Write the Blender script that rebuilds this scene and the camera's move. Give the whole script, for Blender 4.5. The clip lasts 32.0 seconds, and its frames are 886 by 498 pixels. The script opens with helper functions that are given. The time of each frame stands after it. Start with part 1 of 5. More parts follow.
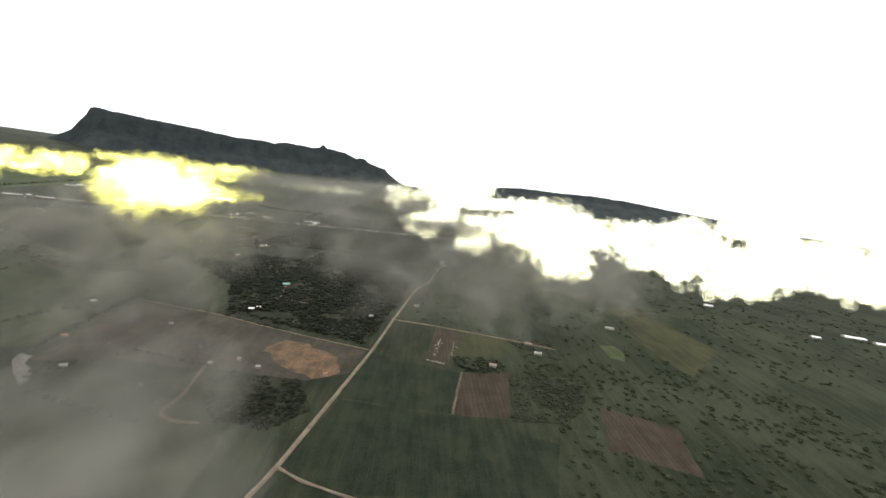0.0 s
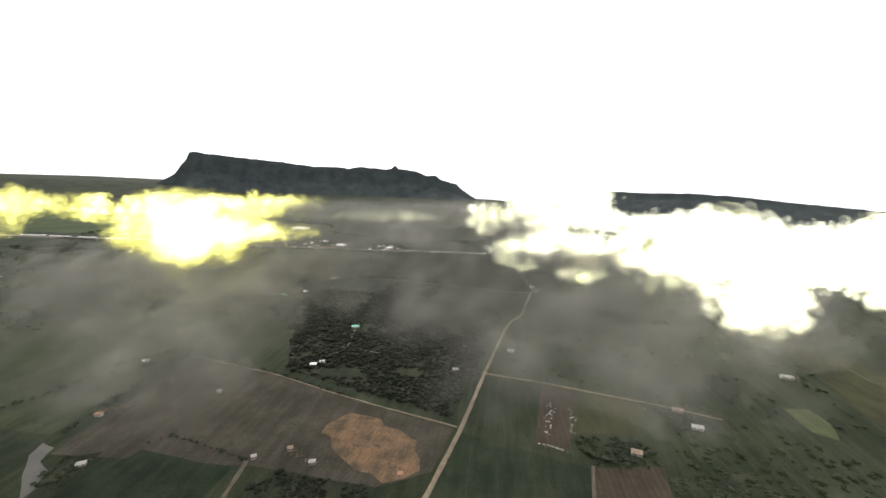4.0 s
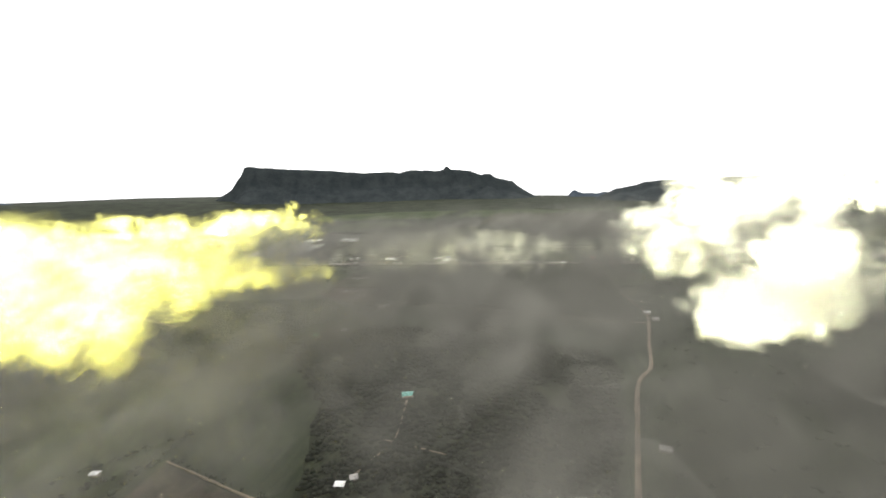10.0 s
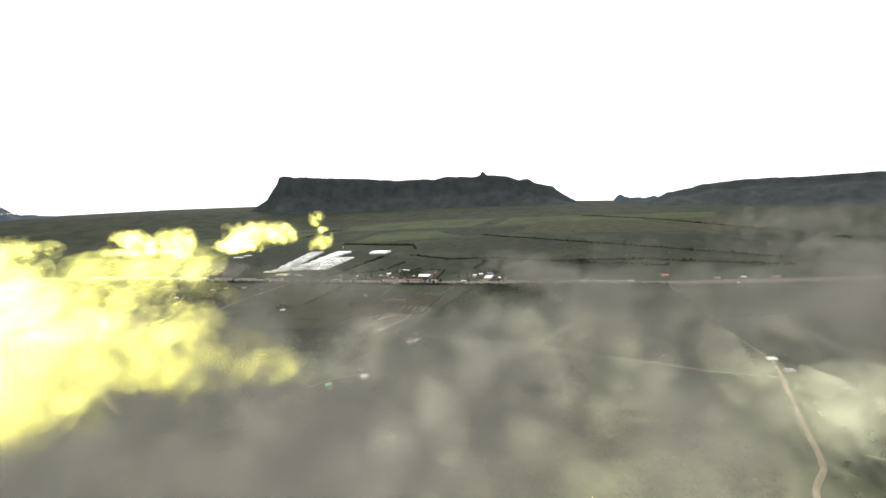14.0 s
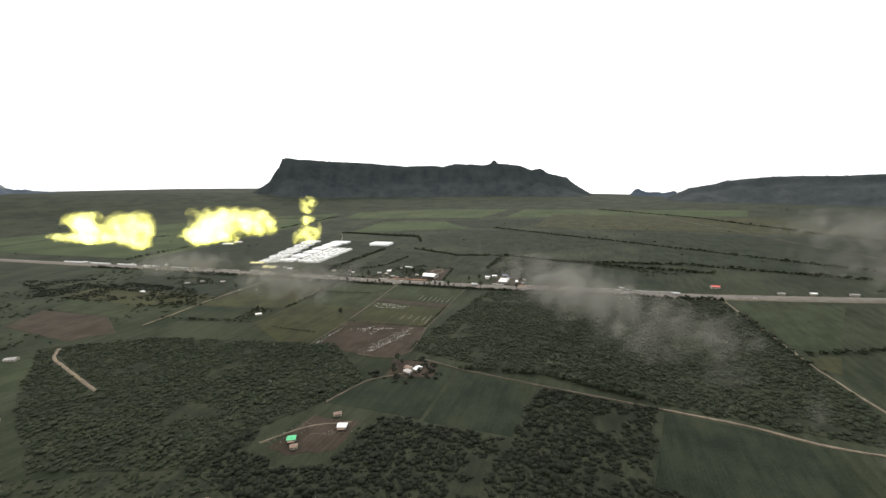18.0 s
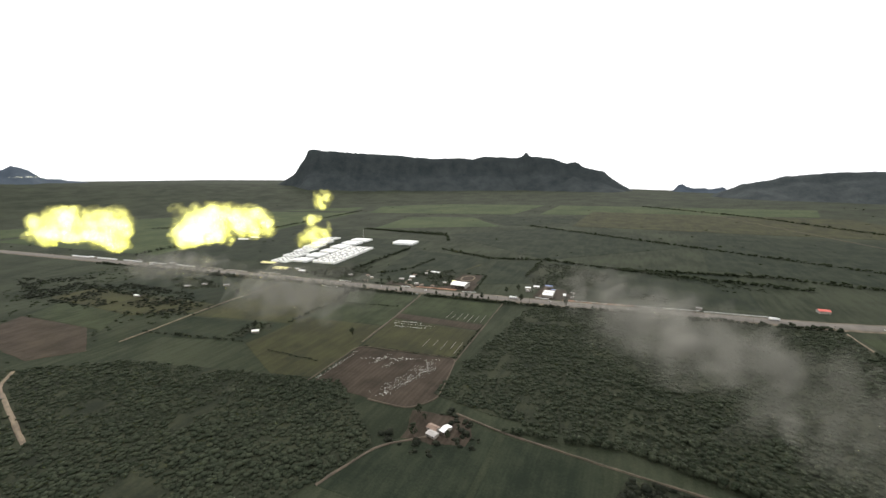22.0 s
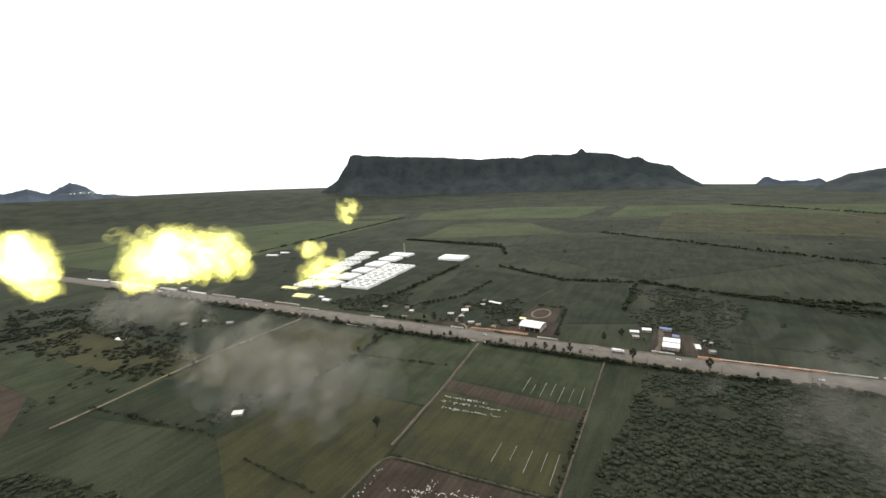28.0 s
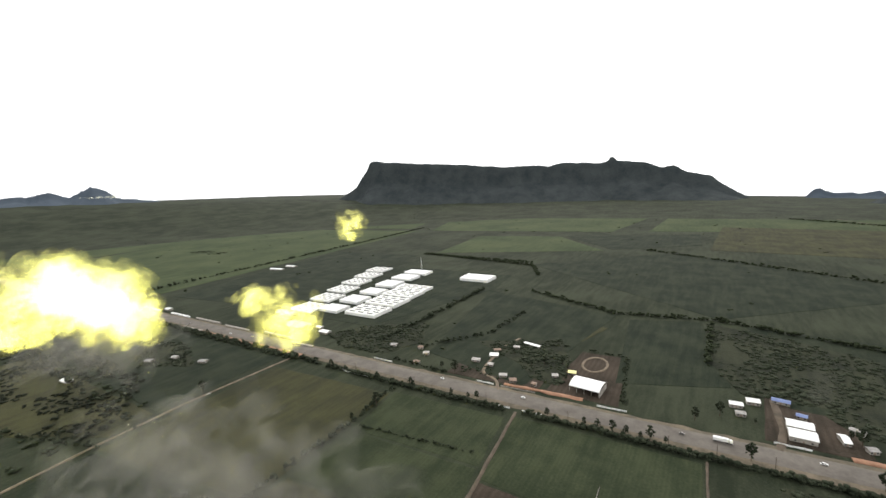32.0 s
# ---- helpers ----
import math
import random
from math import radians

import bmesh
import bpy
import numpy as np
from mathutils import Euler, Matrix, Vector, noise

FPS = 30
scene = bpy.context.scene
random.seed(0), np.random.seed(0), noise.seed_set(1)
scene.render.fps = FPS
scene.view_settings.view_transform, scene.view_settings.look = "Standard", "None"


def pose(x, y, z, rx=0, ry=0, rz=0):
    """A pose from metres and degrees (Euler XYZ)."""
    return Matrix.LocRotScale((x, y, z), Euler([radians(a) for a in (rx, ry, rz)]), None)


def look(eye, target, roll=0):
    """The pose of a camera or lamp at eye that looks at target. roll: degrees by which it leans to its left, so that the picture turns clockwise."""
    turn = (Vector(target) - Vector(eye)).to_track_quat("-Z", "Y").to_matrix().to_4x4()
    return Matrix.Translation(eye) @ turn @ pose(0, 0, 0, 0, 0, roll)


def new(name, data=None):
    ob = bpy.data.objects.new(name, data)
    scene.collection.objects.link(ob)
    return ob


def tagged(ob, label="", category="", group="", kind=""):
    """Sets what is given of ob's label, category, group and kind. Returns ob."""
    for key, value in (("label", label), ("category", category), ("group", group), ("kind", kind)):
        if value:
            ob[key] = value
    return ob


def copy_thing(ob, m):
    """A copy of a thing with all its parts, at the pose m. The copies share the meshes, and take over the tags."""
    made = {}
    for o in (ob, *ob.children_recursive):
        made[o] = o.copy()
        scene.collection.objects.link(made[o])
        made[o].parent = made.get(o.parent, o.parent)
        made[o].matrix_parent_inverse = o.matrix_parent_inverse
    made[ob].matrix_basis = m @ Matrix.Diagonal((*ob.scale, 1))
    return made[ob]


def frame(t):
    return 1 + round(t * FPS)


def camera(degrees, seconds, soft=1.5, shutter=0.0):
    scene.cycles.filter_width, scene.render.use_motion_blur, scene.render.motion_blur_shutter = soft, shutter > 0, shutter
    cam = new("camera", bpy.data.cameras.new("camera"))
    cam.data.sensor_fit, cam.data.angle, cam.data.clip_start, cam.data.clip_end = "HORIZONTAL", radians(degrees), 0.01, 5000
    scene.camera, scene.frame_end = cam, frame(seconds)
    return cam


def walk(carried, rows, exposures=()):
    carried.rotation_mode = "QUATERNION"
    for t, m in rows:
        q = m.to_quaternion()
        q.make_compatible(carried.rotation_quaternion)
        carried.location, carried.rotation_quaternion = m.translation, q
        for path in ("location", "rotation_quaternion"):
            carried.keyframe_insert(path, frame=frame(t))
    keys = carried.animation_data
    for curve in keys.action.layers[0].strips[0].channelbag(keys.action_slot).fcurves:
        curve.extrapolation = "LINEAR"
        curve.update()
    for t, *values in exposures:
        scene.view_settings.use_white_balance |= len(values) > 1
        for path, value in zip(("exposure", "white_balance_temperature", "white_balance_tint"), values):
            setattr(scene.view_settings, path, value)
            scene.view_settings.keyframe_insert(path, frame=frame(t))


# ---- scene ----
cam = camera(93.2, 32.0, soft=1.5)
PATH = [
    (0, (1.9, 114.0, 247.7), (12.4, 310.1, 210.0), 6.88),
    (0.5, (-1.2, 132.5, 247.6), (2.7, 329.1, 211.0), 6.25),
    (1, (-4.0, 151.0, 247.4), (-7.1, 347.8, 211.8), 5.62),
    (1.5, (-6.6, 169.4, 247.1), (-16.1, 366.2, 212.5), 4.92),
    (2, (-9.2, 187.8, 246.6), (-22.6, 384.4, 212.7), 4.26),
    (2.5, (-11.9, 206.0, 246.1), (-28.1, 402.5, 212.4), 3.64),
    (3, (-14.8, 224.3, 245.5), (-34.0, 420.5, 211.8), 3.00),
    (3.5, (-18.0, 242.5, 244.8), (-40.3, 438.3, 210.8), 2.28),
    (5.5, (-33.8, 315.1, 241.8), (-69.1, 508.8, 206.8), -0.54),
    (6, (-38.6, 333.3, 241.0), (-77.0, 526.5, 206.3), -1.08),
    (6.5, (-43.7, 351.5, 240.2), (-84.8, 544.2, 205.7), -1.45),
    (7, (-49.2, 369.8, 239.4), (-93.1, 561.9, 205.4), -1.83),
    (7.5, (-54.8, 388.0, 238.6), (-101.3, 579.7, 205.4), -2.05),
    (8, (-60.8, 406.3, 237.8), (-108.1, 597.8, 204.9), -2.18),
    (8.5, (-66.9, 424.6, 237.1), (-115.3, 615.9, 204.0), -2.26),
    (9, (-73.2, 443.0, 236.3), (-122.5, 634.0, 203.4), -2.28),
    (9.5, (-79.7, 461.3, 235.6), (-129.8, 652.0, 202.3), -2.34),
    (10, (-86.2, 479.7, 234.9), (-137.2, 670.0, 200.9), -2.55),
    (10.5, (-92.9, 498.0, 234.3), (-144.7, 688.1, 200.1), -2.76),
    (11, (-99.6, 516.2, 233.6), (-152.7, 706.1, 200.0), -2.87),
    (11.5, (-106.4, 534.5, 233.0), (-162.0, 723.7, 200.0), -3.12),
    (12, (-113.1, 552.6, 232.4), (-171.5, 741.3, 200.5), -3.33),
    (12.5, (-119.9, 570.7, 231.8), (-180.4, 758.8, 200.9), -3.38),
    (13, (-126.7, 588.7, 231.3), (-190.6, 775.7, 200.9), -3.97),
    (13.5, (-133.4, 606.5, 230.8), (-199.0, 793.1, 201.0), -3.58),
    (14, (-140.2, 624.2, 230.3), (-207.0, 810.3, 200.4), -3.54),
    (14.5, (-146.9, 641.7, 229.8), (-213.7, 827.8, 199.2), -2.83),
    (16.5, (-173.7, 710.1, 228.0), (-240.4, 895.7, 194.8), -2.14),
    (17, (-180.5, 726.7, 227.5), (-247.7, 911.9, 193.3), -2.21),
    (17.5, (-187.3, 743.1, 227.1), (-255.4, 928.0, 192.4), -1.83),
    (18, (-194.2, 759.3, 226.6), (-263.6, 943.5, 191.2), -1.69),
    (18.5, (-201.2, 775.3, 226.1), (-272.3, 958.7, 190.2), -1.71),
    (19, (-208.3, 791.2, 225.7), (-281.3, 973.7, 189.0), -1.32),
    (19.5, (-215.5, 806.8, 225.2), (-290.6, 988.5, 188.6), -1.20),
    (20, (-222.8, 822.4, 224.7), (-299.0, 1003.6, 188.1), -1.11),
    (20.5, (-230.4, 837.8, 224.2), (-307.0, 1018.8, 187.5), -0.90),
    (21, (-238.1, 853.1, 223.7), (-316.0, 1033.5, 186.1), -0.98),
    (21.5, (-245.9, 868.4, 223.1), (-325.1, 1048.1, 185.2), -1.06),
    (22, (-254.0, 883.6, 222.6), (-334.8, 1062.6, 184.5), -1.27),
    (22.5, (-262.4, 898.8, 222.0), (-345.0, 1076.9, 183.8), -1.37),
    (23, (-270.9, 914.1, 221.4), (-355.6, 1091.1, 182.8), -1.61),
    (23.5, (-279.6, 929.4, 220.8), (-366.6, 1105.4, 182.4), -1.64),
    (24, (-288.6, 944.8, 220.2), (-377.5, 1119.8, 181.7), -1.87),
    (24.5, (-297.7, 960.3, 219.6), (-388.6, 1134.3, 181.2), -1.86),
    (25, (-307.1, 975.9, 219.0), (-399.8, 1149.1, 181.1), -2.12),
    (25.5, (-316.6, 991.7, 218.3), (-411.4, 1163.9, 181.3), -2.58),
    (27.5, (-355.9, 1056.3, 215.9), (-455.0, 1226.2, 179.5), -3.28),
    (28, (-365.8, 1072.7, 215.4), (-466.0, 1242.0, 179.4), -3.49),
    (28.5, (-375.8, 1089.1, 214.9), (-477.1, 1257.8, 179.1), -3.61),
    (29, (-385.6, 1105.3, 214.4), (-488.4, 1273.2, 179.2), -3.96),
    (29.5, (-395.3, 1121.3, 214.1), (-499.2, 1288.6, 179.0), -4.13),
    (30, (-404.9, 1136.9, 213.8), (-510.2, 1303.4, 179.4), -4.39),
    (30.5, (-414.3, 1151.9, 213.6), (-520.8, 1317.8, 180.0), -4.30),
    (31, (-423.4, 1166.2, 213.5), (-530.7, 1331.7, 181.0), -4.18),
    (31.5, (-432.1, 1179.3, 213.6), (-540.6, 1344.2, 181.6), -3.59),
    (32, (-440.6, 1191.0, 213.8), (-549.2, 1355.9, 182.0), -2.91),
]
walk(cam, [(t, look(eye, target, roll)) for t, eye, target, roll in PATH])

# ---- light ----
world = bpy.data.worlds.new("sky")
scene.world = world
world.use_nodes = True
wn, wl = world.node_tree.nodes, world.node_tree.links
wn.clear()
w_out = wn.new("ShaderNodeOutputWorld")
w_bg = wn.new("ShaderNodeBackground")
w_sky = wn.new("ShaderNodeTexSky")
w_sky.sky_type = "NISHITA"
w_sky.sun_disc = False
w_sky.sun_elevation = radians(38)
w_sky.sun_rotation = radians(-25)
w_sky.air_density = 1.0
w_sky.dust_density = 3.0
w_sky.ozone_density = 1.0
w_hsv = wn.new("ShaderNodeHueSaturation")
w_hsv.inputs["Saturation"].default_value = 0.3
# a bright overcast veil evens out the clear sky and carries on below the level of the rim
w_co = wn.new("ShaderNodeTexCoord")
w_sep = wn.new("ShaderNodeSeparateXYZ")
w_up = wn.new("ShaderNodeMath")
w_up.operation = "MAXIMUM"
w_up.inputs[1].default_value = 0.18
w_com = wn.new("ShaderNodeCombineXYZ")
wl.new(w_co.outputs["Generated"], w_sep.inputs[0])
wl.new(w_sep.outputs["X"], w_com.inputs["X"])
wl.new(w_sep.outputs["Y"], w_com.inputs["Y"])
wl.new(w_sep.outputs["Z"], w_up.inputs[0])
wl.new(w_up.outputs[0], w_com.inputs["Z"])
wl.new(w_com.outputs[0], w_sky.inputs["Vector"])
w_mix = wn.new("ShaderNodeMix")
w_mix.data_type = "RGBA"
w_mix.inputs["Factor"].default_value = 0.7
w_mix.inputs["B"].default_value = (14.6, 14.6, 14.6, 1)
w_bg.inputs["Strength"].default_value = 0.12
wl.new(w_sky.outputs["Color"], w_hsv.inputs["Color"])
wl.new(w_hsv.outputs["Color"], w_mix.inputs["A"])
wl.new(w_mix.outputs["Result"], w_bg.inputs["Color"])
wl.new(w_bg.outputs["Background"], w_out.inputs["Surface"])

sun_data = bpy.data.lights.new("sun", "SUN")
sun_data.energy = 1.4
sun_data.angle = radians(20)
sun_data.color = (1.0, 0.95, 0.86)
sun = new("sun", sun_data)
SUN_AZ, SUN_EL = radians(-25), radians(38)      # from ahead, a little to the west
sun_dir = Vector((math.sin(SUN_AZ) * math.cos(SUN_EL), math.cos(SUN_AZ) * math.cos(SUN_EL), math.sin(SUN_EL)))
sun.matrix_world = Matrix.Translation((0, 0, 1500)) @ sun_dir.to_track_quat("Z", "Y").to_matrix().to_4x4()
scene.view_settings.exposure = 0.0

# ---- materials ----


def mat_new(name):
    m = bpy.data.materials.new(name)
    m.use_nodes = True
    n, l = m.node_tree.nodes, m.node_tree.links
    return m, n, l, n["Principled BSDF"]


def ramp(n, l, fac, stops):
    r = n.new("ShaderNodeValToRGB")
    while len(r.color_ramp.elements) < len(stops):
        r.color_ramp.elements.new(0.5)
    for e, (p, c) in zip(r.color_ramp.elements, stops):
        e.position, e.color = p, (*c, 1)
    l.new(fac, r.inputs["Fac"])
    return r.outputs["Color"]


def noise_tex(n, l, scale, detail=4, rough=0.55, stretch=None, turn=0.0, world_co=True):
    tc = n.new("ShaderNodeNewGeometry" if world_co else "ShaderNodeTexCoord")
    co = tc.outputs["Position" if world_co else "Object"]
    if stretch:
        mp = n.new("ShaderNodeMapping")
        mp.inputs["Scale"].default_value = stretch
        mp.inputs["Rotation"].default_value = (0, 0, turn)
        l.new(co, mp.inputs["Vector"])
        co = mp.outputs["Vector"]
    t = n.new("ShaderNodeTexNoise")
    t.inputs["Scale"].default_value = scale
    t.inputs["Detail"].default_value = detail
    t.inputs["Roughness"].default_value = rough
    l.new(co, t.inputs["Vector"])
    return t.outputs["Fac"]


def mixc(n, l, fac, a, b, mode="MIX"):
    x = n.new("ShaderNodeMix")
    x.data_type, x.blend_type = "RGBA", mode
    for sock, v in ((x.inputs["Factor"], fac), (x.inputs["A"], a), (x.inputs["B"], b)):
        if hasattr(v, "is_linked"):
            l.new(v, sock)
        elif isinstance(v, (int, float)):
            sock.default_value = v
        else:
            sock.default_value = (*v, 1)
    return x.outputs["Result"]


def mathn(n, l, op, a, b=0.0, c=None, clamp=False):
    x = n.new("ShaderNodeMath")
    x.operation, x.use_clamp = op, clamp
    for i, v in enumerate((a, b) if c is None else (a, b, c)):
        if hasattr(v, "is_linked"):
            l.new(v, x.inputs[i])
        else:
            x.inputs[i].default_value = v
    return x.outputs["Value"]


def bump(n, l, p, height, dist, strength=0.6):
    b = n.new("ShaderNodeBump")
    b.inputs["Distance"].default_value = dist
    b.inputs["Strength"].default_value = strength
    l.new(height, b.inputs["Height"])
    l.new(b.outputs["Normal"], p.inputs["Normal"])


def dusty(c):
    """Greens a little greyer: dust, and the haze of the air put into the colour."""
    return (c[0] * 1.07, c[1], c[2] * 1.32) if c[1] > c[0] else c


def crop_mat(name, lo, hi, turn=0.0, spacing=2.0, rows=0.3, patch=0.03, rough=0.9, spots=None, spread=5.6):
    """A worked field: two colours in large patches and fine grain, with faint planting rows along one way."""
    lo, hi = dusty(lo), dusty(hi)
    m, n, l, p = mat_new(name)
    big = noise_tex(n, l, patch, 5, 0.6)
    fine = noise_tex(n, l, 0.5, 4, 0.7)
    mid = noise_tex(n, l, 0.12, 3, 0.6, (1.0, 0.12, 1.0), turn)
    f = mathn(n, l, "MULTIPLY_ADD", big, 1.0, mathn(n, l, "MULTIPLY_ADD", fine, 0.6, -0.3))
    f = mathn(n, l, "ADD", f, mathn(n, l, "MULTIPLY_ADD", mid, 0.7, -0.35))
    col = ramp(n, l, f, [(0.34, lo), (0.66, hi)])
    tc = n.new("ShaderNodeNewGeometry")
    mp = n.new("ShaderNodeMapping")
    mp.inputs["Rotation"].default_value = (0, 0, turn)
    l.new(tc.outputs["Position"], mp.inputs["Vector"])
    wv = n.new("ShaderNodeTexWave")
    wv.inputs["Scale"].default_value = 0.314 / spacing
    wv.inputs["Distortion"].default_value = 1.2
    wv.inputs["Detail"].default_value = 2
    wv.inputs["Detail Scale"].default_value = 0.4
    l.new(mp.outputs["Vector"], wv.inputs["Vector"])
    dark = tuple(c * 0.55 for c in lo)
    col = mixc(n, l, mathn(n, l, "MULTIPLY", wv.outputs["Fac"], rows), col, dark)
    if spots:
        s = noise_tex(n, l, 0.09, 6, 0.75)
        col = mixc(n, l, mathn(n, l, "MULTIPLY_ADD", s, 9.0, -spread, True), col, spots)
    l.new(col, p.inputs["Base Color"])
    p.inputs["Roughness"].default_value = rough
    p.inputs["Specular IOR Level"].default_value = 0.08
    bump(n, l, p, fine, 0.6)
    return m


def plain_mat(name, lo, hi, scale=0.3, rough=0.7, metal=0.0, spec=0.3, bmp=0.05, detail=5):
    m, n, l, p = mat_new(name)
    a = noise_tex(n, l, scale, detail, 0.6)
    b = noise_tex(n, l, scale * 9, 3, 0.6)
    f = mathn(n, l, "MULTIPLY_ADD", b, 0.4, mathn(n, l, "MULTIPLY_ADD", a, 1.0, -0.2))
    col = ramp(n, l, f, [(0.3, lo), (0.7, hi)])
    l.new(col, p.inputs["Base Color"])
    p.inputs["Roughness"].default_value = rough
    p.inputs["Metallic"].default_value = metal
    p.inputs["Specular IOR Level"].default_value = spec
    if bmp:
        bump(n, l, p, b, bmp)
    return m


def leaf_mat(name, lo, hi, shade=0.5):
    m, n, l, p = mat_new(name)
    g = n.new("ShaderNodeNewGeometry")
    rnd = g.outputs["Random Per Island"]
    a = noise_tex(n, l, 0.02, 3, 0.6)
    b = noise_tex(n, l, 0.9, 4, 0.7)
    f = mathn(n, l, "MULTIPLY_ADD", rnd, 0.5, mathn(n, l, "MULTIPLY_ADD", a, 0.6, mathn(n, l, "MULTIPLY_ADD", b, 0.6, -0.4)))
    col = ramp(n, l, f, [(0.2, lo), (0.8, hi)])
    l.new(col, p.inputs["Base Color"])
    p.inputs["Roughness"].default_value = 0.9
    p.inputs["Specular IOR Level"].default_value = 0.05
    bump(n, l, p, b, 0.5)
    return m


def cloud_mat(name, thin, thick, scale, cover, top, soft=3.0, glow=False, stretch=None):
    """Droplets: see-through where thin, white where dense. The normal is fixed upward, so undersides are lit like tops.
    """
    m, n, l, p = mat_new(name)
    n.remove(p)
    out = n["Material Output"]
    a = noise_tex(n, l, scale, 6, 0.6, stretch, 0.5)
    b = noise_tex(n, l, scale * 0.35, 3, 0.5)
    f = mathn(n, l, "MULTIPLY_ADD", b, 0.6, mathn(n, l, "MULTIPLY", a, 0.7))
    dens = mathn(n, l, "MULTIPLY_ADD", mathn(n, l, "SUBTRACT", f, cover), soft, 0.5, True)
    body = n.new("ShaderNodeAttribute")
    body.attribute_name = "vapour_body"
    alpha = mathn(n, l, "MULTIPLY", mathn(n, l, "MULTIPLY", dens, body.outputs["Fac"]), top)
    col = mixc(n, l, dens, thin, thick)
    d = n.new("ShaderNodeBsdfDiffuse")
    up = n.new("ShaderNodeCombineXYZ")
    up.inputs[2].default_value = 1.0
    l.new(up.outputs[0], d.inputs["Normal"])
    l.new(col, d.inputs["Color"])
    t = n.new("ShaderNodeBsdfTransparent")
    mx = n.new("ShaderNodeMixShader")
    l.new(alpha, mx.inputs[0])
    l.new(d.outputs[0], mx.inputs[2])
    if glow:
        # glow: lit colour is added to all that shines through, so clouds shade nothing
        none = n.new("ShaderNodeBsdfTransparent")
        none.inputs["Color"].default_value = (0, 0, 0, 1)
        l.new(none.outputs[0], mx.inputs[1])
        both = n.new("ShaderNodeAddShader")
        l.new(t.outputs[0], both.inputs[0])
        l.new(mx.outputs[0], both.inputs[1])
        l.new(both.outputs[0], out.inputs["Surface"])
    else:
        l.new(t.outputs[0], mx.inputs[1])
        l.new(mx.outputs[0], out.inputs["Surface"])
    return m


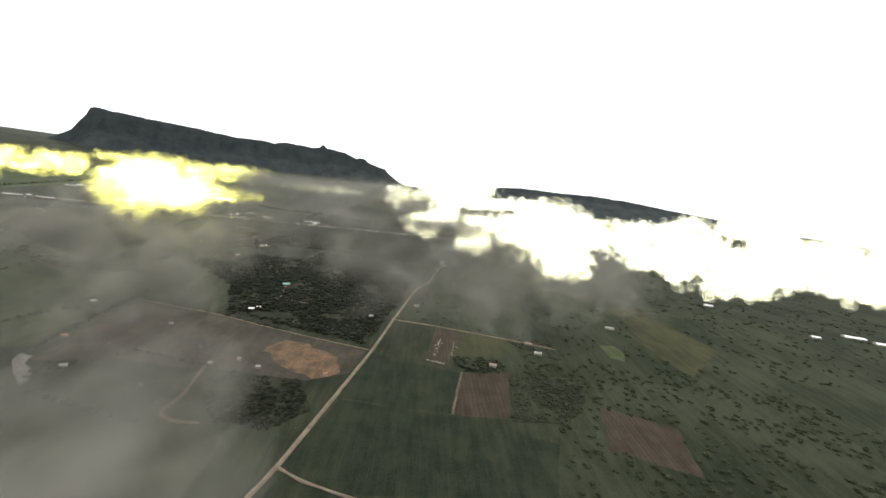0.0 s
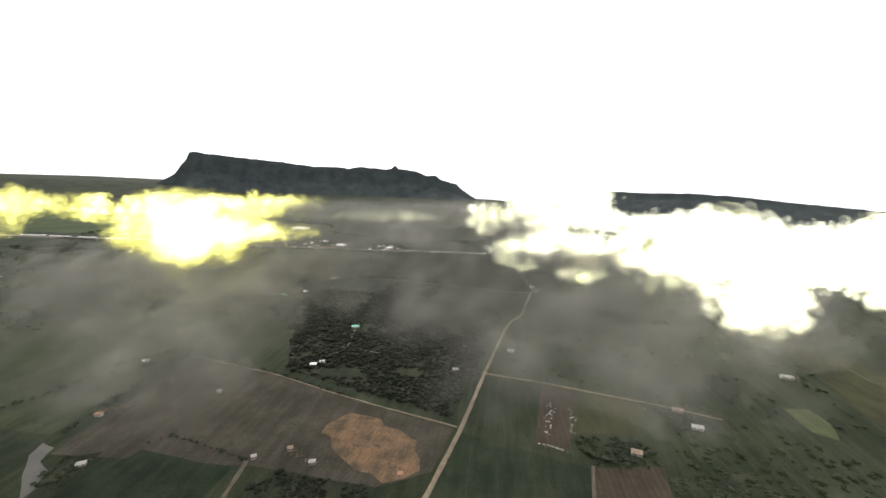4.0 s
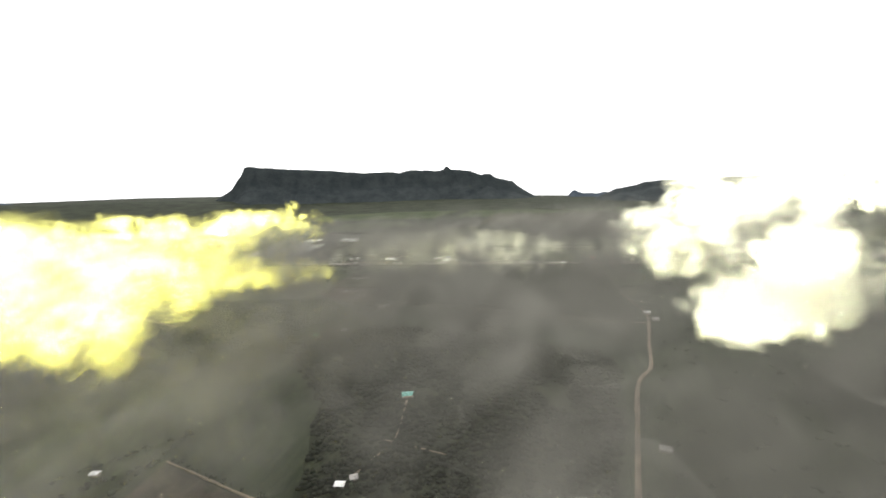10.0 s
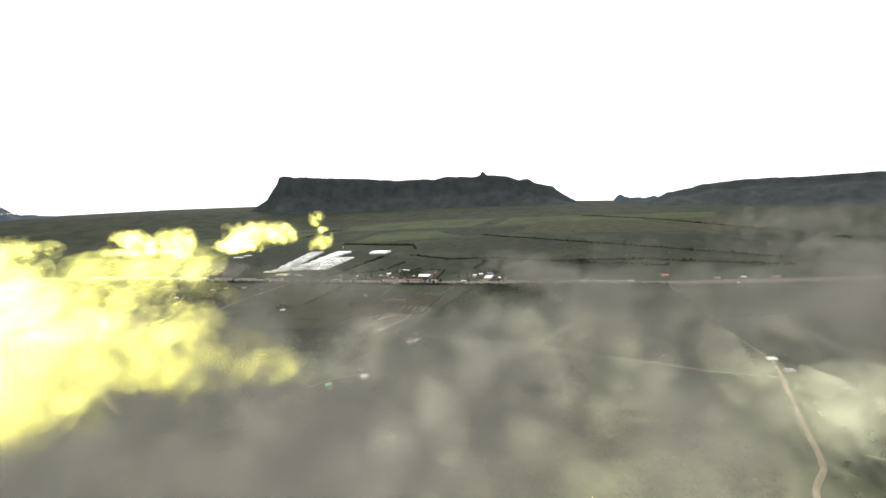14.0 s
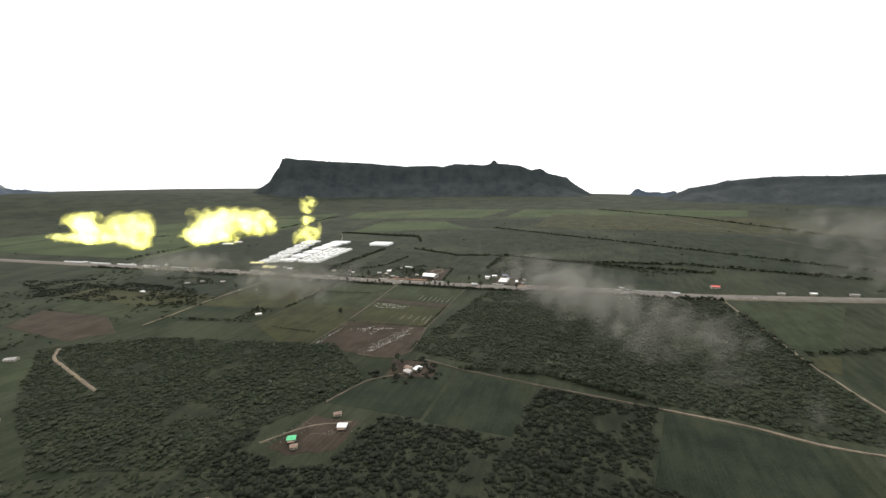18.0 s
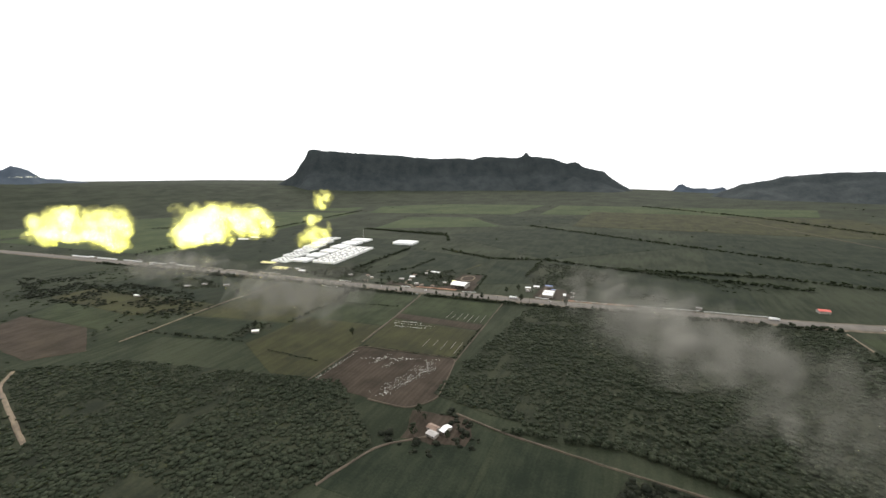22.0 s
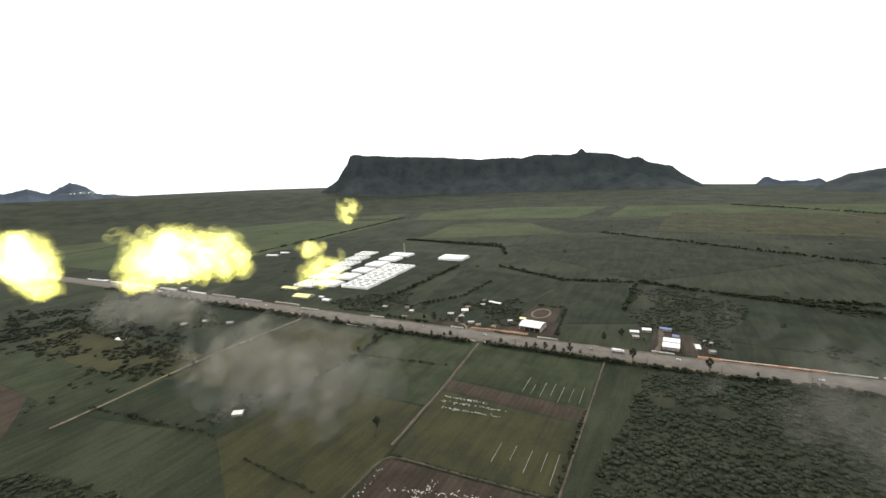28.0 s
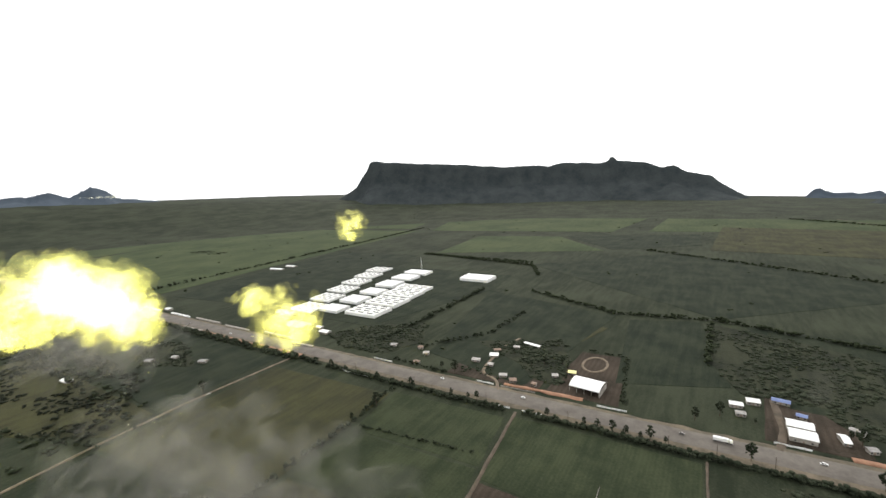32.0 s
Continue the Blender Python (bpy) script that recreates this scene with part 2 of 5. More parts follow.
M = {
    "ground": crop_mat("rough_pasture", (0.0150, 0.0207, 0.0090), (0.0350, 0.0439, 0.0200), 0.0, 6.0, 0.03, 0.008, spots=(0.055, 0.056, 0.034)),
    "dark": crop_mat("dark_green_crop", (0.0120, 0.0180, 0.0085), (0.0264, 0.0348, 0.0158), 0.0, 3.0, 0.12, 0.025),
    "green": crop_mat("green_crop", (0.0205, 0.0292, 0.0113), (0.0389, 0.0508, 0.0199), 0.0, 3.0, 0.14, 0.025),
    "pasture": crop_mat("far_green_pasture", (0.0286, 0.0440, 0.0145), (0.0550, 0.0726, 0.0251), 0.0, 6.0, 0.1, 0.006),
    "lime": crop_mat("young_green_crop", (0.045, 0.062, 0.020), (0.085, 0.100, 0.036), 0.0, 3.0, 0.3, 0.02),
    "olive": crop_mat("olive_pasture", (0.0259, 0.0292, 0.0124), (0.0508, 0.0508, 0.0228), 0.0, 5.0, 0.1, 0.02),
    "brown": crop_mat("ploughed_soil", (0.034, 0.031, 0.024), (0.070, 0.060, 0.047), 0.35, 4.0, 0.18, 0.025, spots=(0.036, 0.038, 0.026), spread=4.7),
    "brown_ns": crop_mat("bare_soil", (0.032, 0.026, 0.019), (0.062, 0.048, 0.036), 0.0, 5.0, 0.3, 0.03),
    "orange": crop_mat("orange_bare_soil", (0.075, 0.055, 0.036), (0.185, 0.115, 0.070), 0.3, 5.0, 0.1, 0.05, spots=(0.05, 0.045, 0.03), spread=4.9),
    "dirt": plain_mat("dirt_road_surface", (0.11, 0.086, 0.062), (0.21, 0.165, 0.12), 0.1, 0.95),
    "trodden": plain_mat("trodden_brown_soil", (0.055, 0.044, 0.032), (0.115, 0.09, 0.066), 0.1, 0.95),
    # red dirt and clay; also carries the orange glow painted along the highway
    "laterite": plain_mat("red_dirt_and_glow", (0.20, 0.105, 0.065), (0.34, 0.19, 0.12), 0.1, 0.95),
    "asphalt": plain_mat("worn_asphalt", (0.085, 0.075, 0.064), (0.145, 0.128, 0.11), 0.06, 0.85),
    "verge": plain_mat("dusty_verge", (0.065, 0.058, 0.040), (0.16, 0.128, 0.09), 0.08, 0.95),
    "water": plain_mat("still_pond_water", (0.05, 0.046, 0.040), (0.075, 0.069, 0.06), 0.05, 0.45, 0, 0.2, 0.01),
    "rock": plain_mat("mountain_rock_and_bush", (0.026, 0.033, 0.035), (0.052, 0.060, 0.060), 0.010, 0.95, 0, 0.1, 6.0, 8),
    # the blue of the distant air is put into the colour of these hills
    "hill": plain_mat("haze_tinted_hill", (0.055, 0.070, 0.088), (0.085, 0.105, 0.13), 0.006, 0.95, 0, 0.1, 4.0),
    "leaf": leaf_mat("dark_foliage", (0.022, 0.028, 0.0175), (0.041, 0.048, 0.030)),
    # leaf at about 0.6: a wood's deep shade put into the foliage colour
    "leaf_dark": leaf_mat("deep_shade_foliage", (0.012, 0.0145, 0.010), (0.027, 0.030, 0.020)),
    "thicket": crop_mat("woodland_undergrowth", (0.016, 0.020, 0.010), (0.032, 0.038, 0.017), 0.0, 4.0, 0.0, 0.03),
    "leaf_far": leaf_mat("scrub_foliage", (0.021, 0.027, 0.015), (0.040, 0.049, 0.027)),
    "bark": plain_mat("bark", (0.05, 0.038, 0.028), (0.11, 0.085, 0.06), 0.5, 0.95),
    "white": plain_mat("white_sheet_roof", (0.72, 0.72, 0.70), (0.86, 0.86, 0.84), 0.12, 0.45, 0, 0.5, 0.01),
    "tin": plain_mat("weathered_tin", (0.18, 0.17, 0.16), (0.40, 0.38, 0.36), 0.2, 0.5, 0.3, 0.5, 0.02),
    "rust": plain_mat("rusted_tin", (0.15, 0.10, 0.075), (0.30, 0.22, 0.17), 0.3, 0.8, 0.1, 0.3, 0.02),
    "greenroof": plain_mat("green_painted_roof", (0.08, 0.46, 0.20), (0.13, 0.62, 0.30), 0.2, 0.5),
    "tealroof": plain_mat("teal_painted_roof", (0.10, 0.36, 0.30), (0.17, 0.48, 0.40), 0.2, 0.5),
    "blueroof": plain_mat("blue_painted_roof", (0.11, 0.15, 0.30), (0.17, 0.22, 0.40), 0.2, 0.5),
    "redroof": plain_mat("red_painted_roof", (0.50, 0.09, 0.07), (0.66, 0.15, 0.11), 0.2, 0.5),
    "yellowroof": plain_mat("pale_yellow_roof", (0.72, 0.66, 0.26), (0.85, 0.80, 0.38), 0.2, 0.5),
    "wall": plain_mat("rendered_wall", (0.22, 0.20, 0.17), (0.40, 0.37, 0.33), 0.3, 0.9),
    # near-black: shade inside openings put into the colour; serves rubber and glass too
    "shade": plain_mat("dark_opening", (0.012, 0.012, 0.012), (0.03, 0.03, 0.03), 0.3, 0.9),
    "film": plain_mat("milky_greenhouse_film", (0.74, 0.74, 0.70), (0.88, 0.88, 0.84), 0.08, 0.35, 0, 0.5, 0.02),
    # the yellow of overexposed rims is put into the cloud colours
    "cloud": cloud_mat("yellow_glare_cloud", (0.98, 0.91, 0.17), (0.98, 0.94, 0.27), 0.045, 0.56, 0.19, 3.5, True),
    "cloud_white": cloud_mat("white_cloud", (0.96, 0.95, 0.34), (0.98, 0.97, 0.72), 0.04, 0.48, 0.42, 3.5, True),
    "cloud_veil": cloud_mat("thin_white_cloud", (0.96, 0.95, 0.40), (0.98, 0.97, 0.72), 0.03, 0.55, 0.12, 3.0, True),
    # the shade under the clouds is put into the grey of the haze
    "haze": cloud_mat("thin_haze", (0.30, 0.29, 0.25), (0.34, 0.33, 0.285), 0.02, 0.645, 0.115, 4.5, False, (1.0, 2.6, 1.6)),
}

# ---- building blocks ----


def mesh_of(name, verts, faces, mats, smooth=False, index=None):
    me = bpy.data.meshes.new(name)
    if isinstance(verts, np.ndarray) and isinstance(faces, np.ndarray):
        k = faces.shape[1]
        me.vertices.add(len(verts))
        me.vertices.foreach_set("co", verts.astype(np.float32).ravel())
        me.loops.add(faces.size)
        me.loops.foreach_set("vertex_index", faces.astype(np.int32).ravel())
        me.polygons.add(len(faces))
        me.polygons.foreach_set("loop_start", np.arange(0, faces.size, k, dtype=np.int32))
        me.update(calc_edges=True)
    else:
        me.from_pydata([tuple(v) for v in verts], [], [tuple(f) for f in faces])
        me.update()
    for m in mats if isinstance(mats, (list, tuple)) else [mats]:
        me.materials.append(M[m])
    if index is not None:
        me.polygons.foreach_set("material_index", np.array(index, dtype=np.int32))
    if smooth:
        me.polygons.foreach_set("use_smooth", np.ones(len(me.polygons), dtype=bool))
    return me


def part(name, bm, material, parent, label=""):
    me = bpy.data.meshes.new(name)
    bm.to_mesh(me)
    bm.free()
    me.materials.append(M[material])
    ob = new(name, me)
    ob.parent = parent
    return tagged(ob, label)


def share(name, me, parent, m=None, label=""):
    ob = new(name, me)
    ob.parent = parent
    if m is not None:
        ob.matrix_basis = m
    return tagged(ob, label)


def box(bm, x0, x1, y0, y1, z0, z1):
    v = [bm.verts.new(c) for c in ((x0, y0, z0), (x1, y0, z0), (x1, y1, z0), (x0, y1, z0), (x0, y0, z1), (x1, y0, z1), (x1, y1, z1), (x0, y1, z1))]
    for f in ((3, 2, 1, 0), (4, 5, 6, 7), (0, 1, 5, 4), (1, 2, 6, 5), (2, 3, 7, 6), (3, 0, 4, 7)):
        bm.faces.new([v[i] for i in f])
    return bm


def smooth01(a, b, x):
    t = np.clip((np.asarray(x, float) - a) / (b - a), 0, 1)
    return t * t * (3 - 2 * t)


def far_lift(x, y):
    """The plain is level near the road and lifts or falls gently towards the rim of the basin."""
    d = np.hypot(x + 170, y - 710)
    b = np.degrees(np.arctan2(x + 170, y - 710))
    g = np.clip(-25 + 2.75 * (8 - b), -60, 195)
    return smooth01(2700, 4300, d) * g


def inside(poly, x, y):
    poly = np.asarray(poly, float)
    hit = np.zeros(np.shape(x), bool)
    for (x0, y0), (x1, y1) in zip(poly, np.roll(poly, -1, 0)):
        cross = (y0 > y) != (y1 > y)
        with np.errstate(divide="ignore", invalid="ignore"):
            hit ^= cross & (x < (x1 - x0) * (y - y0) / (y1 - y0) + x0)
    return hit


# ---- the ground ----
gx = np.unique(np.r_[np.linspace(-4900, -1500, 40), np.linspace(-1500, 1500, 61), np.linspace(1500, 4900, 40)])
gy = np.unique(np.r_[np.linspace(-700, 0, 10), np.linspace(0, 2600, 53), np.linspace(2600, 5000, 50)])
X, Y = np.meshgrid(gx, gy)
Z = far_lift(X, Y)
ids = np.arange(X.size).reshape(X.shape)
quads = np.stack([ids[:-1, :-1], ids[:-1, 1:], ids[1:, 1:], ids[1:, :-1]], -1).reshape(-1, 4)
ground = new("ground", mesh_of("ground", np.stack([X, Y, Z], -1).reshape(-1, 3), quads, "ground", True))
tagged(ground, "wide green plain of rough pasture and scrub", "ground", kind="structure")


FIELD_COUNT = [0]
FIELD_POLYS = []


def field(kind, *corners, lift=0.0, name="field", label="", ragged=1.6):
    """A worked plot: a low bank of soil with soft sloping edges that lies on the plain."""
    FIELD_COUNT[0] += 1
    FIELD_POLYS.append(corners)
    lift += 0.06 + 0.008 * FIELD_COUNT[0]
    pts = np.array(corners, float)
    if np.sum(pts[:, 0] * np.roll(pts[:, 1], -1) - np.roll(pts[:, 0], -1) * pts[:, 1]) < 0:
        pts = pts[::-1]
    ring = []
    for a, b in zip(pts, np.roll(pts, -1, 0)):
        steps = max(2, int(np.hypot(*(b - a)) / 12))
        side = np.array([b[1] - a[1], a[0] - b[0]]) / np.hypot(*(b - a))
        for i in range(steps):
            p = a + (b - a) * i / steps
            wob = ragged * (noise.noise(Vector((p[0] * 0.05, p[1] * 0.05, 3.1))) if i else 0)
            ring.append(p + side * wob)
    ring = np.array(ring)
    mid = ring.mean(0)
    inner = ring + (mid - ring) / np.linalg.norm(mid - ring, axis=1)[:, None] * 1.0
    k = len(ring)
    vs = [(x, y, 0.02) for x, y in ring] + [(x, y, lift) for x, y in inner]
    fs = [(i, (i + 1) % k, k + (i + 1) % k, k + i) for i in range(k)] + [tuple(range(k, 2 * k))]
    ob = new(name, mesh_of(name, vs, fs, kind))
    labels = {"dark": "dark green crop field", "green": "green crop field in rows", "pasture": "wide green pasture", "lime": "bright young green crop plot", "olive": "dry olive pasture field",
              "brown": "brown ploughed soil field", "brown_ns": "bare reddish brown soil plot", "orange": "bare orange soil clearing", "water": "still brown farm pond"}
    return tagged(ob, label or labels[kind] + " on the plain", "pond" if kind == "water" else "field", kind="structure")


STRIP_COUNT = [0]
STRIP_LINES = []


def strip(name, mat, width, *pts, lift=0.0, label="", category="road", wob=0.15):
    """A road or track along a line, with a low crown and ragged edges."""
    STRIP_COUNT[0] += 1
    STRIP_LINES.append((width, pts))
    lift += 0.70 + 0.006 * STRIP_COUNT[0]
    for _ in range(2 if wob else 0):
        cut = [pts[0]]
        for a, b in zip(pts[:-1], pts[1:]):
            k = min(0.25, 7 / max(1, math.hypot(b[0] - a[0], b[1] - a[1])))
            cut += [(a[0] + (b[0] - a[0]) * k, a[1] + (b[1] - a[1]) * k), (b[0] + (a[0] - b[0]) * k, b[1] + (a[1] - b[1]) * k)]
        pts = cut + [pts[-1]]
    pts = [Vector((*p, 0)) for p in pts]
    line = []
    for a, b in zip(pts[:-1], pts[1:]):
        k = max(1, int((b - a).length / 10))
        line += [a.lerp(b, i / k) for i in range(k)]
    line.append(pts[-1])
    vs, fs = [], []
    for i, p in enumerate(line):
        d = (line[min(i + 1, len(line) - 1)] - line[max(i - 1, 0)]).normalized()
        s = Vector((d.y, -d.x, 0))
        half = width / 2
        for k, z in ((-1, 0.03), (-0.82, lift), (0, lift + 0.05), (0.82, lift), (1, 0.03)):
            ragged = half * wob * 1.6 * noise.noise(Vector((p.x * 0.09, p.y * 0.09, k * 9))) if abs(k) > 0.5 else 0
            q = p + s * (half * k + ragged)
            vs.append((q.x, q.y, z + far_lift(q.x, q.y)))
        if i:
            o = 5 * (i - 1)
            fs += [(o + j, o + j + 1, o + j + 6, o + j + 5) for j in range(4)]
    ob = new(name, mesh_of(name, vs, fs, mat, True))
    return tagged(ob, label, category, kind="structure")


# ---- mountains ----


def ridge_thing(name, line, tops, front, back, mat, label, cliff=0.45, seed=0.0, rough=1.0, base=-40.0):
    """A long flat-topped mountain: a height along its crest, a cliff band under it and a slope of scree to the plain."""
    line = np.array(line, float)
    seg = np.hypot(*np.diff(line, axis=0).T)
    cum = np.r_[0, np.cumsum(seg)]
    ts, tz = np.array(tops, float).T
    s = np.arange(ts[0], ts[-1] + 1, 14.0)
    h = np.interp(s, ts, tz)
    v = np.r_[np.linspace(-1, -0.12, 22), np.linspace(-0.10, 0.10, 9), np.linspace(0.14, 1, 12)]
    dirs = np.diff(line, axis=0) / seg[:, None]
    verts = np.zeros((len(s), len(v), 3))
    for i, (si, hi) in enumerate(zip(s, h)):
        k = int(np.clip(np.searchsorted(cum, si, "right") - 1, 0, len(seg) - 1))
        p = line[k] + dirs[k] * (si - cum[k])
        # the way across turns smoothly at the bends
        d = dirs[k].copy()
        for j in range(1, len(cum) - 1):
            w = float(smooth01(cum[j] - 260, cum[j] + 260, si))
            if abs(si - cum[j]) < 260:
                d = dirs[j - 1] * (1 - w) + dirs[j] * w
        n = np.array([-d[1], d[0]]) / np.hypot(*d)
        jag = noise.fractal(Vector((si * 0.011, seed, 0)), 0.9, 2.1, 5) * 7 * rough + noise.noise(Vector((si * 0.055, seed, 7))) * 5 * rough
        for j, vj in enumerate(v):
            wide = front if vj < 0 else back
            gul = noise.fractal(Vector((si * 0.006, vj * 1.5, seed + 2)), 0.8, 2.2, 5)
            q = p + n * (vj * wide * (1 + 0.18 * gul * abs(vj)))
            a = abs(vj)
            crest = 1.0 if a < 0.05 else 1 - cliff * smooth01(0.05, 0.20, a)
            slope = (1 - smooth01(0.05, 1.0, a)) ** 1.25
            f = crest * slope / max(1e-6, 1.0)
            rib = 1 + 0.16 * gul * smooth01(0.06, 0.3, a)
            ground_z = float(far_lift(q[0], q[1]))
            z = base + (hi + jag - base) * f * rib if a > 0.05 else hi + jag - 6 * a
            z = max(z, ground_z - 12) if a > 0.97 else z
            verts[i, j] = (q[0], q[1], z if a < 0.97 else ground_z - 14)
    idx = np.arange(verts.shape[0] * verts.shape[1]).reshape(verts.shape[:2])
    qd = np.stack([idx[:-1, :-1], idx[:-1, 1:], idx[1:, 1:], idx[1:, :-1]], -1).reshape(-1, 4)
    ob = new(name, mesh_of(name, verts.reshape(-1, 3), qd[:, ::-1], mat, False))
    return tagged(ob, label, "mountain")


ridge_thing("mesa_mountain", [(-2779, 3762), (-1139, 4677), (-250, 4740), (200, 4700)],
            [(-480, 30), (-325, 92), (-224, 142), (-132, 200), (-66, 288), (-30, 332), (-6, 392), (20, 396), (364, 363), (735, 336), (1059, 299), (1291, 303), (1383, 290), (1522, 312),
             (1752, 294), (1850, 302), (1880, 338), (1920, 306), (2104, 283), (2228, 236), (2308, 246), (2388, 196), (2542, 160), (2580, 123), (2693, 43), (2803, -15), (2950, -60)],
            620, 240, "rock", "dark flat-topped mesa mountain with a cliffed end", 0.40, 1.0)
ridge_thing("long_mountain", [(250, 4300), (900, 4400), (1900, 4050), (3000, 3400)],
            [(-60, -40), (60, 18), (180, 70), (340, 95), (420, 116), (713, 140), (1052, 138), (1380, 150), (1760, 138), (2100, 108), (2400, 90), (2700, 70), (2950, 20)],
            640, 260, "rock", "long dark low mountain ridge under bush", 0.25, 5.0, 0.6)

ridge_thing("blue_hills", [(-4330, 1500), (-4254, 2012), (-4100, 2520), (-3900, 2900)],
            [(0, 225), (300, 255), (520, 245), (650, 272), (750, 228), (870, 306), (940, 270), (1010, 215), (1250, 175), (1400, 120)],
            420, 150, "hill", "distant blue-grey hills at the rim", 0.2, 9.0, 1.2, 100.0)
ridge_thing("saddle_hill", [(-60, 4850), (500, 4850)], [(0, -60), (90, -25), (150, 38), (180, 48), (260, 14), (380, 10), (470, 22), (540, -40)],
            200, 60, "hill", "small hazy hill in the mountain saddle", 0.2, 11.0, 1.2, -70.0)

# ---- roads ----
HIGH = [(-4200, 1300), (-2600, 1440), (-1965, 1482), (-1250, 1518), (-1083, 1526), (-740, 1538), (-500, 1549), (-340, 1558), (-8, 1584), (194, 1620), (600, 1700), (1600, 1900), (3000, 2200)]
strip("verge", "verge", 33, *HIGH, label="dusty bare verge along the highway", category="verge", wob=0.10)
strip("highway", "asphalt", 25, *HIGH, lift=0.12, label="wide worn grey-brown asphalt highway", wob=0.0)
strip("dirt_road", "dirt", 4.4, (-118, 300), (-102, 380), (-93, 411), (-48, 633), (-30, 752), (0, 930), (10, 965), (27, 990), (38, 1060), (58, 1163), (63, 1203), label="pale straight dirt farm road", wob=0.3)
strip("dirt_track", "dirt", 3.0, (-93, 411), (-66, 397), (-20, 383), (60, 370), label="narrow pale dirt track", wob=0.4)
strip("dirt_track", "dirt", 3.0, (-33, 757), (35, 747), (157, 718), (221, 698), label="pale dirt track beside plots", wob=0.4)
strip("dirt_track", "dirt", 2.0, (-413, 735), (-284, 708), (-180, 672), (-52, 637), label="thin dirt track along a field edge", wob=0.5)
strip("dirt_track", "trodden", 2.0, (-390, 1206), (-340, 1194), (-262, 1185), (-131, 1171), label="brown dirt track past the forest", wob=0.5)
strip("dirt_track", "dirt", 2.6, (-131, 1171), (-66, 1165), (-16, 1151), (58, 1150), label="pale dirt track past the forest", wob=0.4)
strip("dirt_track", "dirt", 2.5, (10, 1560), (17, 1489), (39, 1308), (60, 1210), label="dirt track along a hedge", wob=0.5)
strip("dirt_track", "dirt", 4.5, (-900, 1090), (-868, 1066), (-712, 1026), label="wide brown dirt track in the scrub", wob=0.3)
strip("dirt_track", "dirt", 2.8, (-878, 1190), (-880, 1240), (-888, 1300), (-893, 1391), (-890, 1512), label="pale dirt track to the highway", wob=0.4)
strip("dirt_track", "trodden", 2.8, (-566, 1310), (-574, 1410), (-588, 1522), label="brown farm track between plots", wob=0.5)
strip("dirt_track", "trodden", 1.6, (-431, 1300), (-434, 1400), (-438, 1525), label="thin dirt track along the forest edge", wob=0.6)

strip("dirt_track", "dirt", 5, (-745, 958), (-700, 935), (-636, 910), label="wide brown dirt track in the scrub", wob=0.3)
strip("dirt_track", "dirt", 2.4, (-505, 912), (-478, 928), (-452, 948), label="thin pale dirt path in the scrub", wob=0.5)
# orange glow on the roadside is put into the colour of these strips
strip("verge", "laterite", 7, (-1110, 1508), (-1000, 1512), (-880, 1517), label="highway shoulder strip coloured as orange cloud glow", category="verge", wob=0.6)
strip("verge", "laterite", 5, (-620, 1567), (-585, 1570), (-540, 1573), label="highway shoulder strip coloured as orange cloud glow", category="verge", wob=0.6)
strip("verge", "laterite", 5, (-350, 1577), (-300, 1581), (-240, 1586), label="highway shoulder strip coloured as orange cloud glow", category="verge", wob=0.6)

strip("dirt_track", "trodden", 4, (-224, 556), (-214, 500), (-219, 466), (-203, 456), (-176, 457), label="brown dirt path round a grove", wob=0.5)
strip("dirt_track", "dirt", 3, (-430, 505), (-415, 511), (-387, 493), (-369, 461), label="pale dirt path past the pond", wob=0.4)

# ---- fields ----
field("brown", (-392, 537), (-413, 733), (-284, 706), (-180, 670), (-55, 635), (-66, 571), (-107, 546), (-215, 552))
field("orange", (-180, 606), (-164, 644), (-130, 639), (-86, 609), (-76, 570), (-103, 550), (-142, 570), ragged=12)
field("dark", (-49, 630), (67, 597), (53, 507), (-70, 520))
field("dark", (-88, 414), (-66, 515), (53, 502), (156, 472), (133, 400), (-30, 388))
field("brown_ns", (70, 598), (132, 611), (112, 506), (56, 505))
field("brown_ns", (39, 740), (78, 733), (53, 615), (23, 622), label="bare brown plot with pale rows")
field("olive", (81, 730), (149, 714), (121, 653), (60, 647))
field("lime", (302, 735), (329, 738), (332, 711), (319, 680), (302, 690), label="bright green wedge of young crop")
field("olive", (421, 953), (469, 964), (520, 760), (405, 650), (380, 730))
field("brown_ns", (226, 548), (302, 517), (282, 439), (205, 470))
field("green", (-640, 560), (-640, 800), (-440, 760), (-420, 560))
field("water", (-361, 489), (-388, 512), (-408, 533), (-414, 549), (-398, 545), (-391, 528), (-374, 520), (-362, 510))
field("dark", (-322, 556), (-346, 484), (-272, 461), (-236, 470), (-230, 546), label="dark green wedge of crop beside the pond")
field("brown_ns", (-556, 1203), (-560, 1297), (-432, 1309), (-417, 1222), (-434, 1198), (-480, 1198), label="bare brown plot with rows of pale litter")
field("olive", (-560, 1302), (-572, 1402), (-437, 1398), (-433, 1313))
field("brown_ns", (-574, 1405), (-577, 1425), (-438, 1425), (-437, 1402))
field("green", (-577, 1428), (-588, 1515), (-441, 1522), (-438, 1428))
field("green", (-594, 1510), (-583, 1440), (-704, 1430), (-712, 1500))
field("green", (-583, 1437), (-572, 1372), (-700, 1362), (-704, 1427))
field("olive", (-571, 1369), (-563, 1305), (-560, 1212), (-612, 1200), (-710, 1250), (-701, 1359))
field("olive", (-716, 1495), (-706, 1330), (-880, 1300), (-884, 1480))
field("dark", (-720, 1255), (-710, 1325), (-878, 1295), (-872, 1215))
field("dark", (-339, 1191), (-263, 1183), (-252, 1086), (-342, 1084))
